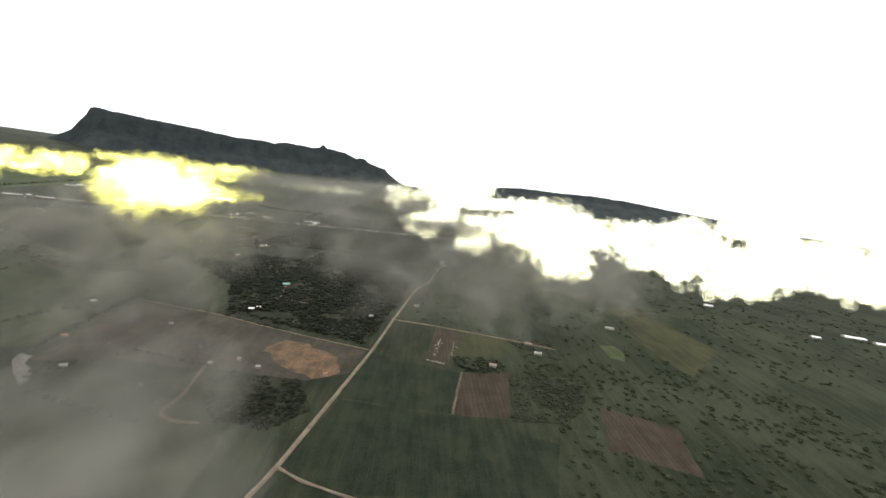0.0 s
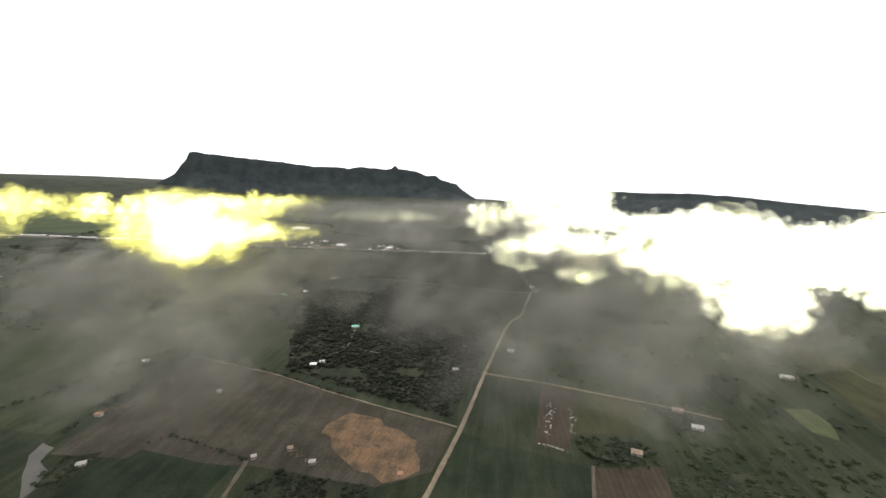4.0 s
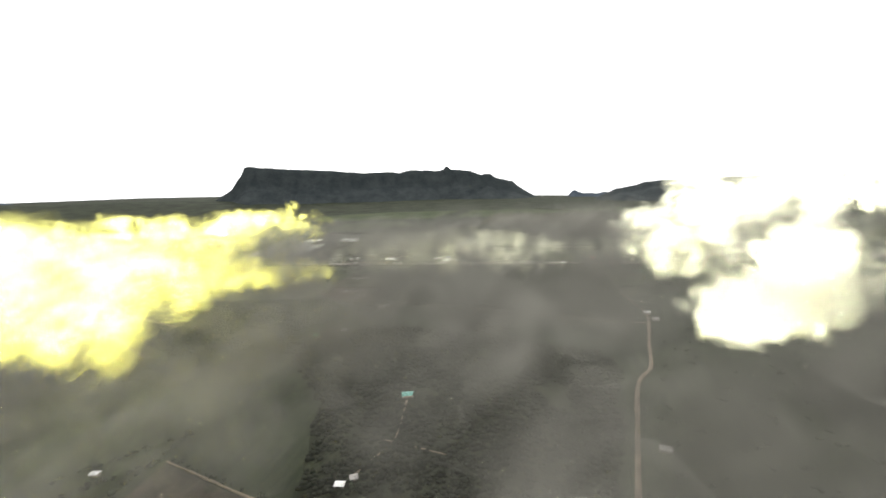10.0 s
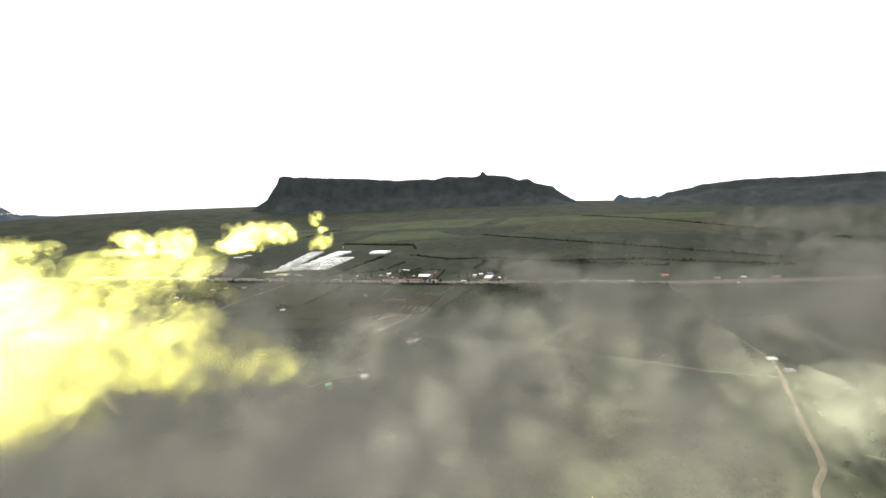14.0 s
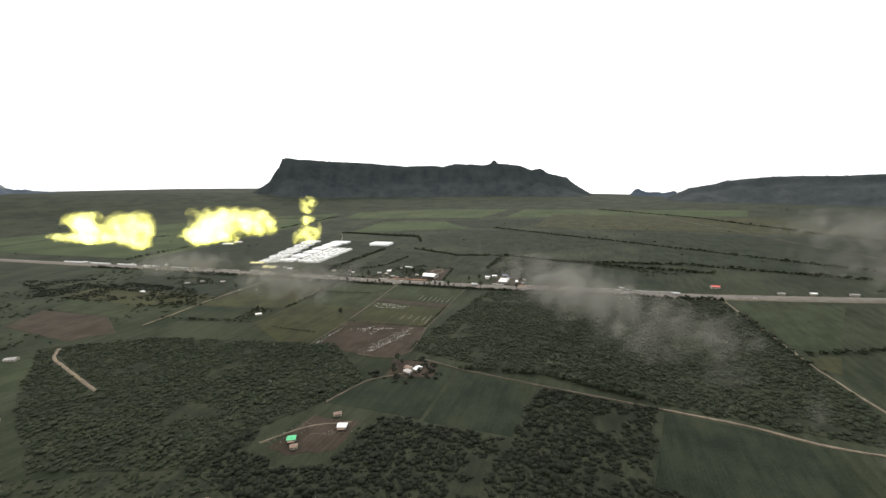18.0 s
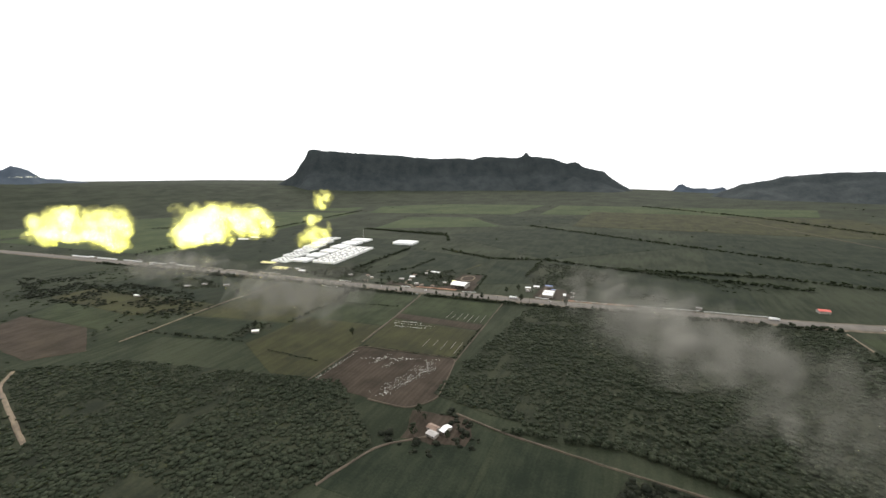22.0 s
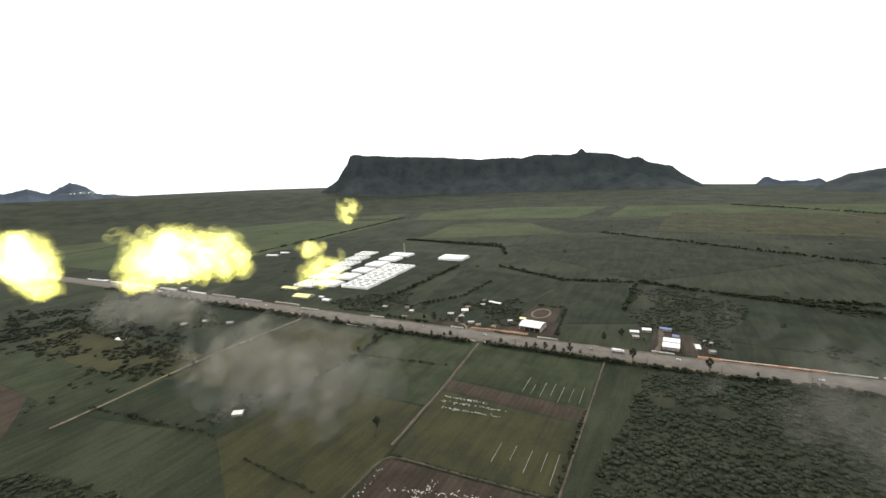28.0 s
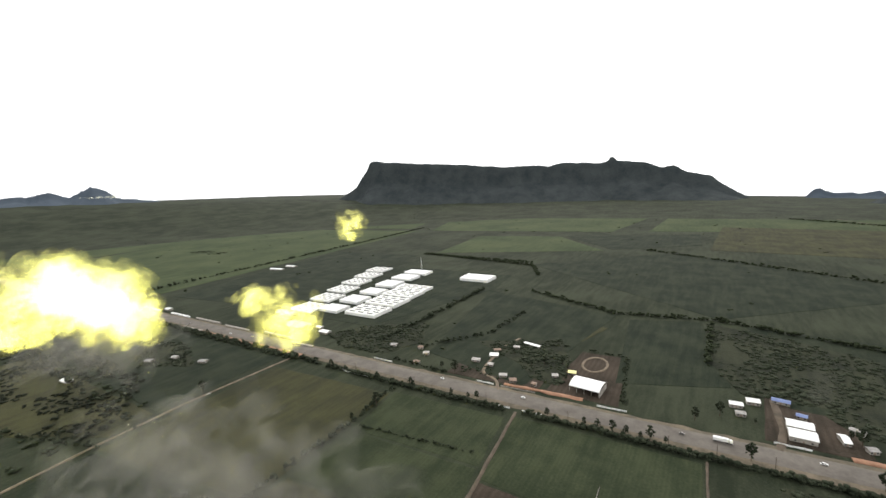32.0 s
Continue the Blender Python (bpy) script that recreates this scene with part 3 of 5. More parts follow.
field("dark", (-346, 1190), (-346, 1086), (-451, 1085), (-432, 1142), (-380, 1196))
field("green", (18, 1547), (181, 1584), (84, 1368), (42, 1357))
field("olive", (43, 1344), (80, 1357), (58, 1300), (43, 1312))
field("dark", (-130, 1166), (-66, 1160), (-16, 1146), (-40, 1040), (-150, 1060))
field("brown_ns", (-1106, 1120), (-1150, 1195), (-985, 1205), (-885, 1156), (-925, 1110))
field("green", (-960, 985), (-925, 1045), (-872, 1062), (-800, 1005), (-850, 960))
field("green", (-1146, 1200), (-1180, 1262), (-1000, 1262), (-950, 1205))
field("olive", (-1240, 1270), (-1230, 1340), (-900, 1352), (-894, 1312), (-985, 1262))
field("dark", (-1240, 1350), (-1230, 1490), (-905, 1500), (-905, 1356))
field("brown_ns", (-455, 1008), (-446, 1062), (-398, 1066), (-396, 1024), (-430, 1004), label="bare trodden farmyard soil", ragged=9.0)
field("brown_ns", (-430, 1196), (-375, 1205), (-365, 1165), (-420, 1155), label="bare trodden farmyard soil", ragged=8.0)
field("brown_ns", (-578, 1572), (-570, 1685), (-520, 1688), (-508, 1574), label="bare soil yard round the hall")
field("brown_ns", (-400, 1577), (-395, 1655), (-345, 1650), (-335, 1580), label="bare soil yard behind the shops")
field("brown_ns", (-690, 1562), (-690, 1625), (-640, 1680), (-585, 1650), (-585, 1570), label="bare soil in the roadside hamlet")
field("dark", (-1190, 1632), (-1215, 2030), (-815, 2030), (-800, 1905), (-880, 1640), label="dark mown ground round the greenhouses")
field("olive", (-640, 1700), (-600, 1790), (-560, 1780), (-585, 1695))
field("dark", (-740, 1600), (-800, 1900), (-560, 1840), (-600, 1570))
field("dark", (-520, 1620), (-540, 1830), (-450, 1860), (-420, 1660))
field("dark", (-380, 1640), (-400, 1860), (-60, 1840), (-60, 1620))
field("dark", (-430, 1880), (-820, 2160), (-520, 2420), (-120, 2140))
field("dark", (-100, 1880), (-60, 2400), (560, 2300), (480, 1800))
field("dark", (-1400, 1600), (-1500, 2160), (-1180, 2180), (-1120, 1640))
field("pasture", (-1150, 2230), (-1200, 2600), (-900, 2650), (-700, 2400))
field("pasture", (-1500, 2720), (-1700, 3250), (-700, 3300), (-760, 2800), label="green far pasture below the mountain")
field("pasture", (-640, 2840), (-620, 3300), (500, 3250), (420, 2960), label="green far pasture below the mountain")
field("pasture", (-2900, 1560), (-3000, 2300), (-2420, 2400), (-2360, 1560))
field("pasture", (-2560, 2640), (-2700, 3000), (-1800, 3200), (-1640, 2760), label="green far pasture below the mountain")
field("dark", (-680, 2420), (-880, 2660), (-480, 2790), (-470, 2560))
field("pasture", (-2300, 1560), (-2500, 2600), (-1560, 2700), (-1460, 1600))
field("olive", (-450, 2480), (-420, 3000), (500, 2900), (560, 2400))

# ---- woods: crowns of small leaf clumps ----


def ico(level):
    bm = bmesh.new()
    bmesh.ops.create_icosphere(bm, subdivisions=level, radius=1.0)
    v = np.array([p.co[:] for p in bm.verts])
    f = np.array([[q.index for q in p.verts] for p in bm.faces])
    bm.free()
    return v, f


ICO1, ICO2, ICO3 = ico(1), ico(2), ico(3)


def crown_shape(seed, clumps=4, level=ICO1):
    """A crown as a heap of rough leaf clumps with gaps between them, about one across and one high."""
    r = np.random.RandomState(seed)
    vs, fs, o = [], [], 0
    for k in range(clumps):
        a, d = r.uniform(0, 6.28), math.sqrt(r.uniform(0, 1)) * 0.36
        c = np.array([math.cos(a) * d, math.sin(a) * d, 0.35 + r.uniform(-0.15, 0.55) * (1 - d)])
        v = level[0] * r.uniform(0.17, 0.32) * np.array([1, 1, r.uniform(0.6, 0.95)])
        v = v * (1 + r.uniform(-0.28, 0.28, (len(v), 1)))
        vs.append(v + c)
        fs.append(level[1] + o)
        o += len(v)
    return np.concatenate(vs), np.concatenate(fs)


CROWNS = [crown_shape(i) for i in range(8)]


def wood(name, poly, gap, size, mat, seed, label, gaps=0.35, squash=0.48, open_land=False):
    """A stretch of woodland or scrub: many uneven crowns over a patch of the plain, as one mass."""
    r = np.random.RandomState(seed)
    poly = np.array(poly, float)
    (x0, y0), (x1, y1) = poly.min(0), poly.max(0)
    gxs, gys = np.meshgrid(np.arange(x0, x1, gap), np.arange(y0, y1, gap))
    px = gxs.ravel() + r.uniform(-0.5, 0.5, gxs.size) * gap
    py = gys.ravel() + r.uniform(-0.5, 0.5, gxs.size) * gap
    ok = inside(poly, px, py)
    for width, line in STRIP_LINES:
        for (ax, ay), (bx, by) in zip(line[:-1], line[1:]):
            t = np.clip(((px - ax) * (bx - ax) + (py - ay) * (by - ay)) / ((bx - ax) ** 2 + (by - ay) ** 2), 0, 1)
            ok &= np.hypot(px - ax - t * (bx - ax), py - ay - t * (by - ay)) > width / 2 + 0.45 * size
    if open_land:
        for f in FIELD_POLYS:
            ok &= ~inside(f, px, py)
    px, py = px[ok], py[ok]
    den = np.array([noise.fractal(Vector((x * 0.02, y * 0.02, seed)), 0.8, 2.0, 3) for x, y in zip(px, py)])
    ok = den > gaps - 0.75
    px, py, den = px[ok], py[ok], den[ok]
    vs, fs, o = [], [], 0
    for x, y, dn in zip(px, py, den):
        v, f = CROWNS[r.randint(len(CROWNS))]
        s = size * r.uniform(0.5, 1.3) * (1 + 0.35 * dn)
        a = r.uniform(0, 6.28)
        rot = np.array([[math.cos(a), -math.sin(a), 0], [math.sin(a), math.cos(a), 0], [0, 0, 1]])
        q = (v @ rot.T) * np.array([s * 1.25, s * 1.25, s * squash])
        q[:, 2] -= 0.12 * s
        vs.append(q + (x, y, float(far_lift(x, y))))
        fs.append(f + o)
        o += len(v)
    if not vs:
        return None
    if gap < 7 and not open_land:
        field("thicket", *[tuple(c) for c in poly], name="woodland_floor", label="dark undergrowth on the woodland floor", ragged=5.0)
    ob = new(name, mesh_of(name, np.concatenate(vs), np.concatenate(fs), mat, True))
    return tagged(ob, label, "woodland", kind="stuff")


wood("woodland", [(-776, 986), (-923, 1080), (-797, 1163), (-526, 1214), (-438, 1140), (-455, 1079), (-482, 1030), (-498, 965), (-618, 922)], 4.6, 6.6, "leaf", 1, "dense dark green scrub woodland", 0.2)
wood("woodland", [(-425, 1230), (-394, 1521), (9, 1560), (14, 1480), (29, 1341), (48, 1299), (45, 1165), (-11, 1165), (-130, 1182), (-242, 1208), (-371, 1217)], 4.7, 6.4, "leaf", 2, "dense dark green scrub woodland", 0.2)
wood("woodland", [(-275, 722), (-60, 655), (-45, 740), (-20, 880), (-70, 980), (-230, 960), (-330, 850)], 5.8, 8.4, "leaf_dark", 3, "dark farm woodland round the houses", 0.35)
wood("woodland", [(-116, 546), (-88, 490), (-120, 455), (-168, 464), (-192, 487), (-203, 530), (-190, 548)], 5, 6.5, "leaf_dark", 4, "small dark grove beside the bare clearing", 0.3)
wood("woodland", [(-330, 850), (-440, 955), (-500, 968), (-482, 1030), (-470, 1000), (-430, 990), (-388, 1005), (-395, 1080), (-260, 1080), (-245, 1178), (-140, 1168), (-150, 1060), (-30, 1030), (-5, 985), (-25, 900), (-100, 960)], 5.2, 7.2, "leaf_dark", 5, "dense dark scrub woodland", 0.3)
wood("woodland", [(70, 600), (60, 640), (120, 648), (135, 612)], 7, 7.5, "leaf", 6, "small dark grove between plots", 0.2)
wood("woodland", [(150, 620), (160, 700), (300, 680), (520, 640), (700, 300), (160, 380), (140, 470), (160, 500)], 12, 6.0, "leaf_far", 7, "open dark scrub on rough ground", 0.6, open_land=True)
wood("scrub", [(-1400, 900), (-1400, 1480), (-910, 1480), (-900, 1180), (-940, 1060), (-800, 960), (-640, 900), (-700, 760)], 15, 6.5, "leaf_far", 8, "scattered bushes between fields", 0.7, open_land=True)
wood("scrub", [(-2800, 1480), (-2800, 3600), (2400, 3300), (2400, 1900), (200, 1660), (-700, 1600), (-1300, 1560)], 30, 7.0, "leaf_far", 9, "scattered far bushes on the plain", 1.32)
wood("scrub", [(0, 760), (20, 970), (60, 1160), (420, 1180), (430, 1560), (1200, 1700), (1100, 700), (420, 640), (230, 720)], 19, 6.5, "leaf_far", 10, "scattered bushes on rough pasture", 0.75, open_land=True)


def hedge(width, *pts, gap=6.0, size=5.0, seed=11, label="dark hedge of bushes and small trees", mat="leaf"):
    r = np.random.RandomState(seed + int(abs(pts[0][0])))
    vs, fs, o = [], [], 0
    for a, b in zip(pts[:-1], pts[1:]):
        a, b = np.array(a, float), np.array(b, float)
        k = int(np.hypot(*(b - a)) / gap)
        for i in range(max(1, k)):
            x, y = a + (b - a) * (i + r.uniform()) / max(1, k) + r.uniform(-0.5, 0.5, 2) * width
            v, f = CROWNS[r.randint(len(CROWNS))]
            s = size * r.uniform(0.5, 1.5)
            q = v * np.array([s * 1.2, s * 1.2, s])
            q[:, 2] -= 0.12 * s
            vs.append(q + (x, y, float(far_lift(x, y))))
            fs.append(f + o)
            o += len(v)
    ob = new("hedge", mesh_of("hedge", np.concatenate(vs), np.concatenate(fs), "leaf_far" if pts[0][1] > 1700 else mat, True))
    return tagged(ob, label, "hedge", kind="stuff")


wood("woodland", [(-702, 1660), (-601, 1712), (-575, 1652), (-568, 1588), (-596, 1590), (-625, 1620), (-660, 1640)], 5.5, 6.5, "leaf", 31, "dark grove behind the roadside hamlet", 0.3)
wood("woodland", [(-356, 1640), (-303, 1707), (-320, 1610), (-345, 1622)], 5.5, 6.0, "leaf", 32, "dark grove beside the shops", 0.3)
wood("woodland", [(-915, 1590), (-870, 1655), (-800, 1690), (-768, 1620), (-790, 1572), (-850, 1562)], 6, 6.5, "leaf", 33, "dark grove between greenhouses and highway", 0.3)
wood("woodland", [(-1168, 1446), (-1074, 1467), (-983, 1432), (-1053, 1394)], 6, 6.5, "leaf", 34, "dark grove round farm houses", 0.4)
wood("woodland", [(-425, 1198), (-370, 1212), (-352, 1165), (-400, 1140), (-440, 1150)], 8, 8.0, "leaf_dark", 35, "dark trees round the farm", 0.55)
wood("woodland", [(-446, 1855), (-440, 1715), (-412, 1650), (-340, 1655), (-300, 1700), (-285, 1790), (-350, 1825)], 6.5, 6.0, "leaf", 36, "dark scrub woodland behind the shops", 0.45)
wood("woodland", [(-2070, 1955), (-2070, 2015), (-1890, 2005), (-1890, 1960)], 12, 9.0, "leaf", 37, "small dark grove on the far pasture", 0.3)
wood("woodland", [(-725, 895), (-640, 902), (-500, 962), (-440, 952), (-470, 870), (-620, 850)], 6, 5.4, "leaf", 38, "dark scrub woodland beside a dirt track", 0.45)
wood("woodland", [(-690, 1572), (-672, 1598), (-640, 1590), (-625, 1575)], 7, 5.5, "leaf", 39, "dark trees in the roadside hamlet", 0.5)
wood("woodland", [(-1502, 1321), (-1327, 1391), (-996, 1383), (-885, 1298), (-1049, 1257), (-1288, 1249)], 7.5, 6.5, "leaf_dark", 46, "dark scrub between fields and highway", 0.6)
hedge(5, (-1160, 1495), (-1000, 1500), (-880, 1506), gap=5, size=6, label="dark trees along the highway")
hedge(4, (-760, 1610), (-700, 1690), (-690, 1800), gap=7, size=6)
hedge(4, (-440, 1860), (-440, 1700), gap=6, size=6)
hedge(7, (-285, 1830), (-150, 1800), (40, 1770), gap=3, size=7)
hedge(6, (-1160, 2207), (-816, 2148), gap=3, size=7)
hedge(3, (-1000, 1262), (-880, 1300), gap=6, size=5)
hedge(3, (-880, 1225), (-712, 1255), gap=7, size=5)
wood("woodland", [(-380, 534), (-352, 548), (-346, 505), (-366, 503)], 6, 6.5, "leaf", 40, "dark trees beside the pond", 0.3)
wood("woodland", [(130, 596), (204, 615), (217, 562), (179, 508), (116, 502)], 5.5, 5.6, "leaf", 41, "dark scrub woodland between plots", 0.4)
wood("woodland", [(145, 722), (165, 690), (215, 662), (228, 700), (200, 728)], 6.5, 6.0, "leaf", 42, "dark trees round farm sheds", 0.4)
wood("woodland", [(-205, 1790), (-100, 1752), (-30, 1735), (-40, 1770), (-100, 1800), (-190, 1830)], 8, 7, "leaf", 43, "dark copse north of the highway", 0.4)
wood("woodland", [(-250, 1640), (-205, 1668), (-150, 1640), (-180, 1615), (-240, 1612)], 9, 6.5, "leaf", 44, "scattered dark trees beside the highway", 0.65)
hedge(2, (-346, 479), (-269, 457), (-225, 450), gap=4, size=5.5)
hedge(2, (-326, 560), (-312, 578), (-222, 556), gap=6, size=4)
hedge(2, (-410, 560), (-418, 640), (-424, 774), (-486, 690), gap=6, size=5)
wood("woodland", [(-755, 1262), (-760, 1310), (-730, 1318), (-712, 1296), (-738, 1280), (-730, 1265)], 5.5, 6.0, "leaf", 45, "dark trees round a lone house", 0.3)
hedge(1, (-664, 1245), (-582, 1244), gap=3, size=2.4, label="low dark hedge across a plot")
hedge(1, (-558, 1300), (-433, 1311), gap=3, size=2.2, label="low dark hedge across a plot")
hedge(1, (-593, 1452), (-657, 1443), (-704, 1436), gap=3, size=2.6, label="low dark hedge across a plot")
hedge(1.5, (-437, 1425), (-434, 1310), gap=5, size=3)
hedge(5, (-830, 1511), (-700, 1515), (-600, 1520), gap=1.8, size=5.0, label="dark roadside hedge of low bushes")
hedge(5, (-580, 1523), (-430, 1530), (-300, 1539), gap=1.8, size=5.0, label="dark roadside hedge of low bushes")
hedge(5, (-300, 1540), (-150, 1552), (10, 1566), gap=3.0, size=6.0, label="dark roadside hedge of low bushes")
hedge(5, (-1500, 1480), (-1300, 1492), (-1160, 1498), gap=4.0, size=6.0, label="dark roadside hedge of low bushes")
hedge(4, (-1150, 1500), (-1000, 1506), (-840, 1512), gap=3.0, size=6.0, label="dark roadside hedge of low bushes")
hedge(3, (-770, 1565), (-690, 1562), gap=3.5, size=4, label="dark roadside hedge of low bushes")
hedge(3, (-560, 1690), (-520, 1690), (-505, 1580), gap=4, size=4)
hedge(3, (-711, 1330), (-712, 1433), (-721, 1505), gap=4)
hedge(3, (-413, 738), (-480, 660), (-520, 560), gap=7)
hedge(3, (-413, 738), (-284, 711), (-180, 675), gap=9, size=4)
hedge(5, (-1177, 2201), (-828, 2181), (-760, 2050), gap=4, size=6.5)
hedge(5, (-830, 1600), (-820, 1640), (-819, 1913), gap=4, size=6.5)
hedge(5, (-730, 1927), (-560, 1850), (-430, 1872), (-275, 1827), (0, 1850), (300, 1780), gap=3.6, size=6.5)
hedge(4, (42, 1352), (100, 1372), (150, 1400), gap=5, size=6)
hedge(3, (14, 1500), (34, 1310), gap=5, size=6)
hedge(4, (-340, 1198), (-242, 1208), (-130, 1182), gap=4, size=7)
hedge(5, (-1250, 1335), (-905, 1335), gap=8, size=6)
hedge(4, (-600, 2440), (-120, 2160), (480, 1780), gap=5, size=6.5)
hedge(5, (-1520, 1580), (-1560, 2300), (-1600, 2800), gap=7, size=7)
hedge(5, (600, 2200), (200, 2900), (-200, 3300), gap=6, size=7)

# ---- greenhouses ----


def arch_bay(length, width, eave, rise, mat, steps=7):
    """One tunnel bay along x: side walls, a curved roof of real thickness and end walls."""
    prof = [(-width / 2, 0), (-width / 2, eave)]
    prof += [(-width / 2 * math.cos(math.pi * i / steps), eave + rise * math.sin(math.pi * i / steps)) for i in range(1, steps)]
    prof += [(width / 2, eave), (width / 2, 0)]
    k = len(prof)
    vs = [(x, y, z) for x in (-length / 2, length / 2) for y, z in prof]
    fs = [(i, i + k, i + 1 + k, i + 1) for i in range(k - 1)] + [tuple(range(k)), tuple(range(2 * k - 1, k - 1, -1))]
    return mesh_of("bay", vs, fs, mat, False)


def greenhouse(cx, cy, w, l, bays, mat="film", eave=3.4, vents=False, label="white multi-bay greenhouse"):
    """Bays side by side, their tunnels running across the block."""
    g = new("greenhouse")
    g.matrix_basis = pose(cx, cy, 0, 0, 0, 2)
    bw = l / bays
    bay = arch_bay(w, bw * 0.97, eave, bw * 0.22, mat)
    for i in range(bays):
        y = -l / 2 + bw * (i + 0.5)
        b = share("bay", bay, g, pose(0, y, 0))
        if vents:
            if not i:
                bm = bmesh.new()
                box(bm, -w * 0.09, w * 0.09, -bw * 0.13, bw * 0.13, eave + bw * 0.20, eave + bw * 0.255)
                vent = bpy.data.meshes.new("roof_vent")
                bm.to_mesh(vent)
                bm.free()
                vent.materials.append(M["shade"])
            for k in range(3):
                share("roof_vent", vent, b, pose((k - 1) * w * 0.3 + (i % 2) * w * 0.08, 0, 0), "dark roof vent opening")
    bm = bmesh.new()
    box(bm, -w / 2 - 0.6, w / 2 + 0.6, -l / 2 - 0.6, l / 2 + 0.6, 0.02, 0.35)
    part("footing", bm, "wall", g)
    return tagged(g, label, "greenhouse", "greenhouse blocks beside the highway")


for i in range(6):
    greenhouse(-1048 - i * 20, 1668 + i * 60, 50, 46, 7, "film", 3.0, True, "shade house with pale curved bays")
for cx, cy, w, l, b in ((-998, 1680, 42, 34, 4), (-1004, 1738, 44, 40, 4), (-1010, 1796, 44, 36, 4), (-1020, 1858, 46, 44, 4), (-1026, 1920, 52, 40, 4), (-1030, 1975, 60, 34, 4)):
    greenhouse(cx, cy, w, l, b, "white", 4.0, False, "white-roofed multi-bay greenhouse on bare soil")
for cx, cy, w, l, b in ((-930, 1694, 64, 48, 5), (-936, 1752, 66, 50, 5), (-944, 1808, 68, 48, 5), (-950, 1852, 70, 32, 4)):
    greenhouse(cx, cy, w, l, b, "film", 4.2, True, "large pale greenhouse with dark roof vents")
greenhouse(-868, 1972, 66, 44, 3, "white", 4.5, False, "white-roofed packing shed on bare ground")

# ---- houses and halls ----


def gable(x, y, w, d, h, turn, roof, walls="wall", pitch=0.28, name="house", label="small house with a tin roof", category="house", porch=False, group=""):
    """A house: walls with thickness, a ridged roof with eaves, a door and windows."""
    g = new(name)
    g.matrix_basis = pose(x, y, 0, 0, 0, turn)
    bm = bmesh.new()
    rise = d / 2 * pitch
    prof = [(-d / 2, 0), (d / 2, 0), (d / 2, h), (0, h + rise), (-d / 2, h)]
    vv = [[bm.verts.new((sx, py, pz)) for py, pz in prof] for sx in (-w / 2, w / 2)]
    for i in range(5):
        bm.faces.new((vv[0][i], vv[0][(i + 1) % 5], vv[1][(i + 1) % 5], vv[1][i]))
    bm.faces.new(vv[0][::-1])
    bm.faces.new(vv[1])
    bmesh.ops.recalc_face_normals(bm, faces=bm.faces)
    part("wall", bm, walls, g)
    for s in (-1, 1):
        bm = bmesh.new()
        e = 0.7
        y0, z0 = s * (d / 2 + e), h - e * pitch + 0.05
        y1, z1 = 0, h + rise + 0.05
        n = max(4, int(w / 1.2))
        for i in range(n):
            xa, xb = -w / 2 - 0.5 + (w + 1) * i / n, -w / 2 - 0.5 + (w + 1) * (i + 1) / n
            lift = 0.05 * (i % 2)
            p = [(xa, y0, z0 + lift), (xb, y0, z0 + lift), (xb, y1, z1 + lift), (xa, y1, z1 + lift)]
            top = [bm.verts.new((a, b, c + 0.14)) for a, b, c in p]
            bot = [bm.verts.new(c) for c in p]
            bm.faces.new(top)
            bm.faces.new(bot[::-1])
            for k in range(4):
                bm.faces.new((top[k], bot[k], bot[(k + 1) % 4], top[(k + 1) % 4]))
        bmesh.ops.recalc_face_normals(bm, faces=bm.faces)
        part("roof_slope", bm, roof, g)
    bm = bmesh.new()
    box(bm, -0.5, 0.5, -d / 2 - 0.06, -d / 2 + 0.05, 0.02, min(2.1, h - 0.3))
    part("door", bm, "rust", g)
    for k in (-1, 1):
        bm = bmesh.new()
        box(bm, k * w * 0.3 - 0.6, k * w * 0.3 + 0.6, -d / 2 - 0.05, -d / 2 + 0.05, 1.0, min(2.1, h - 0.3))
        part("window", bm, "shade", g)
    if porch:
        bm = bmesh.new()
        box(bm, -w * 0.4, w * 0.4, -d / 2 - 3.2, -d / 2 - 0.1, h - 0.75, h - 0.62)
        part("porch_roof", bm, "rust", g)
        for k in (-1, 1):
            bm = bmesh.new()
            box(bm, k * w * 0.37 - 0.08, k * w * 0.37 + 0.08, -d / 2 - 3.0, -d / 2 - 2.84, 0, h - 0.75)
            part("porch_post", bm, "bark", g)
    return tagged(g, label, category, group)


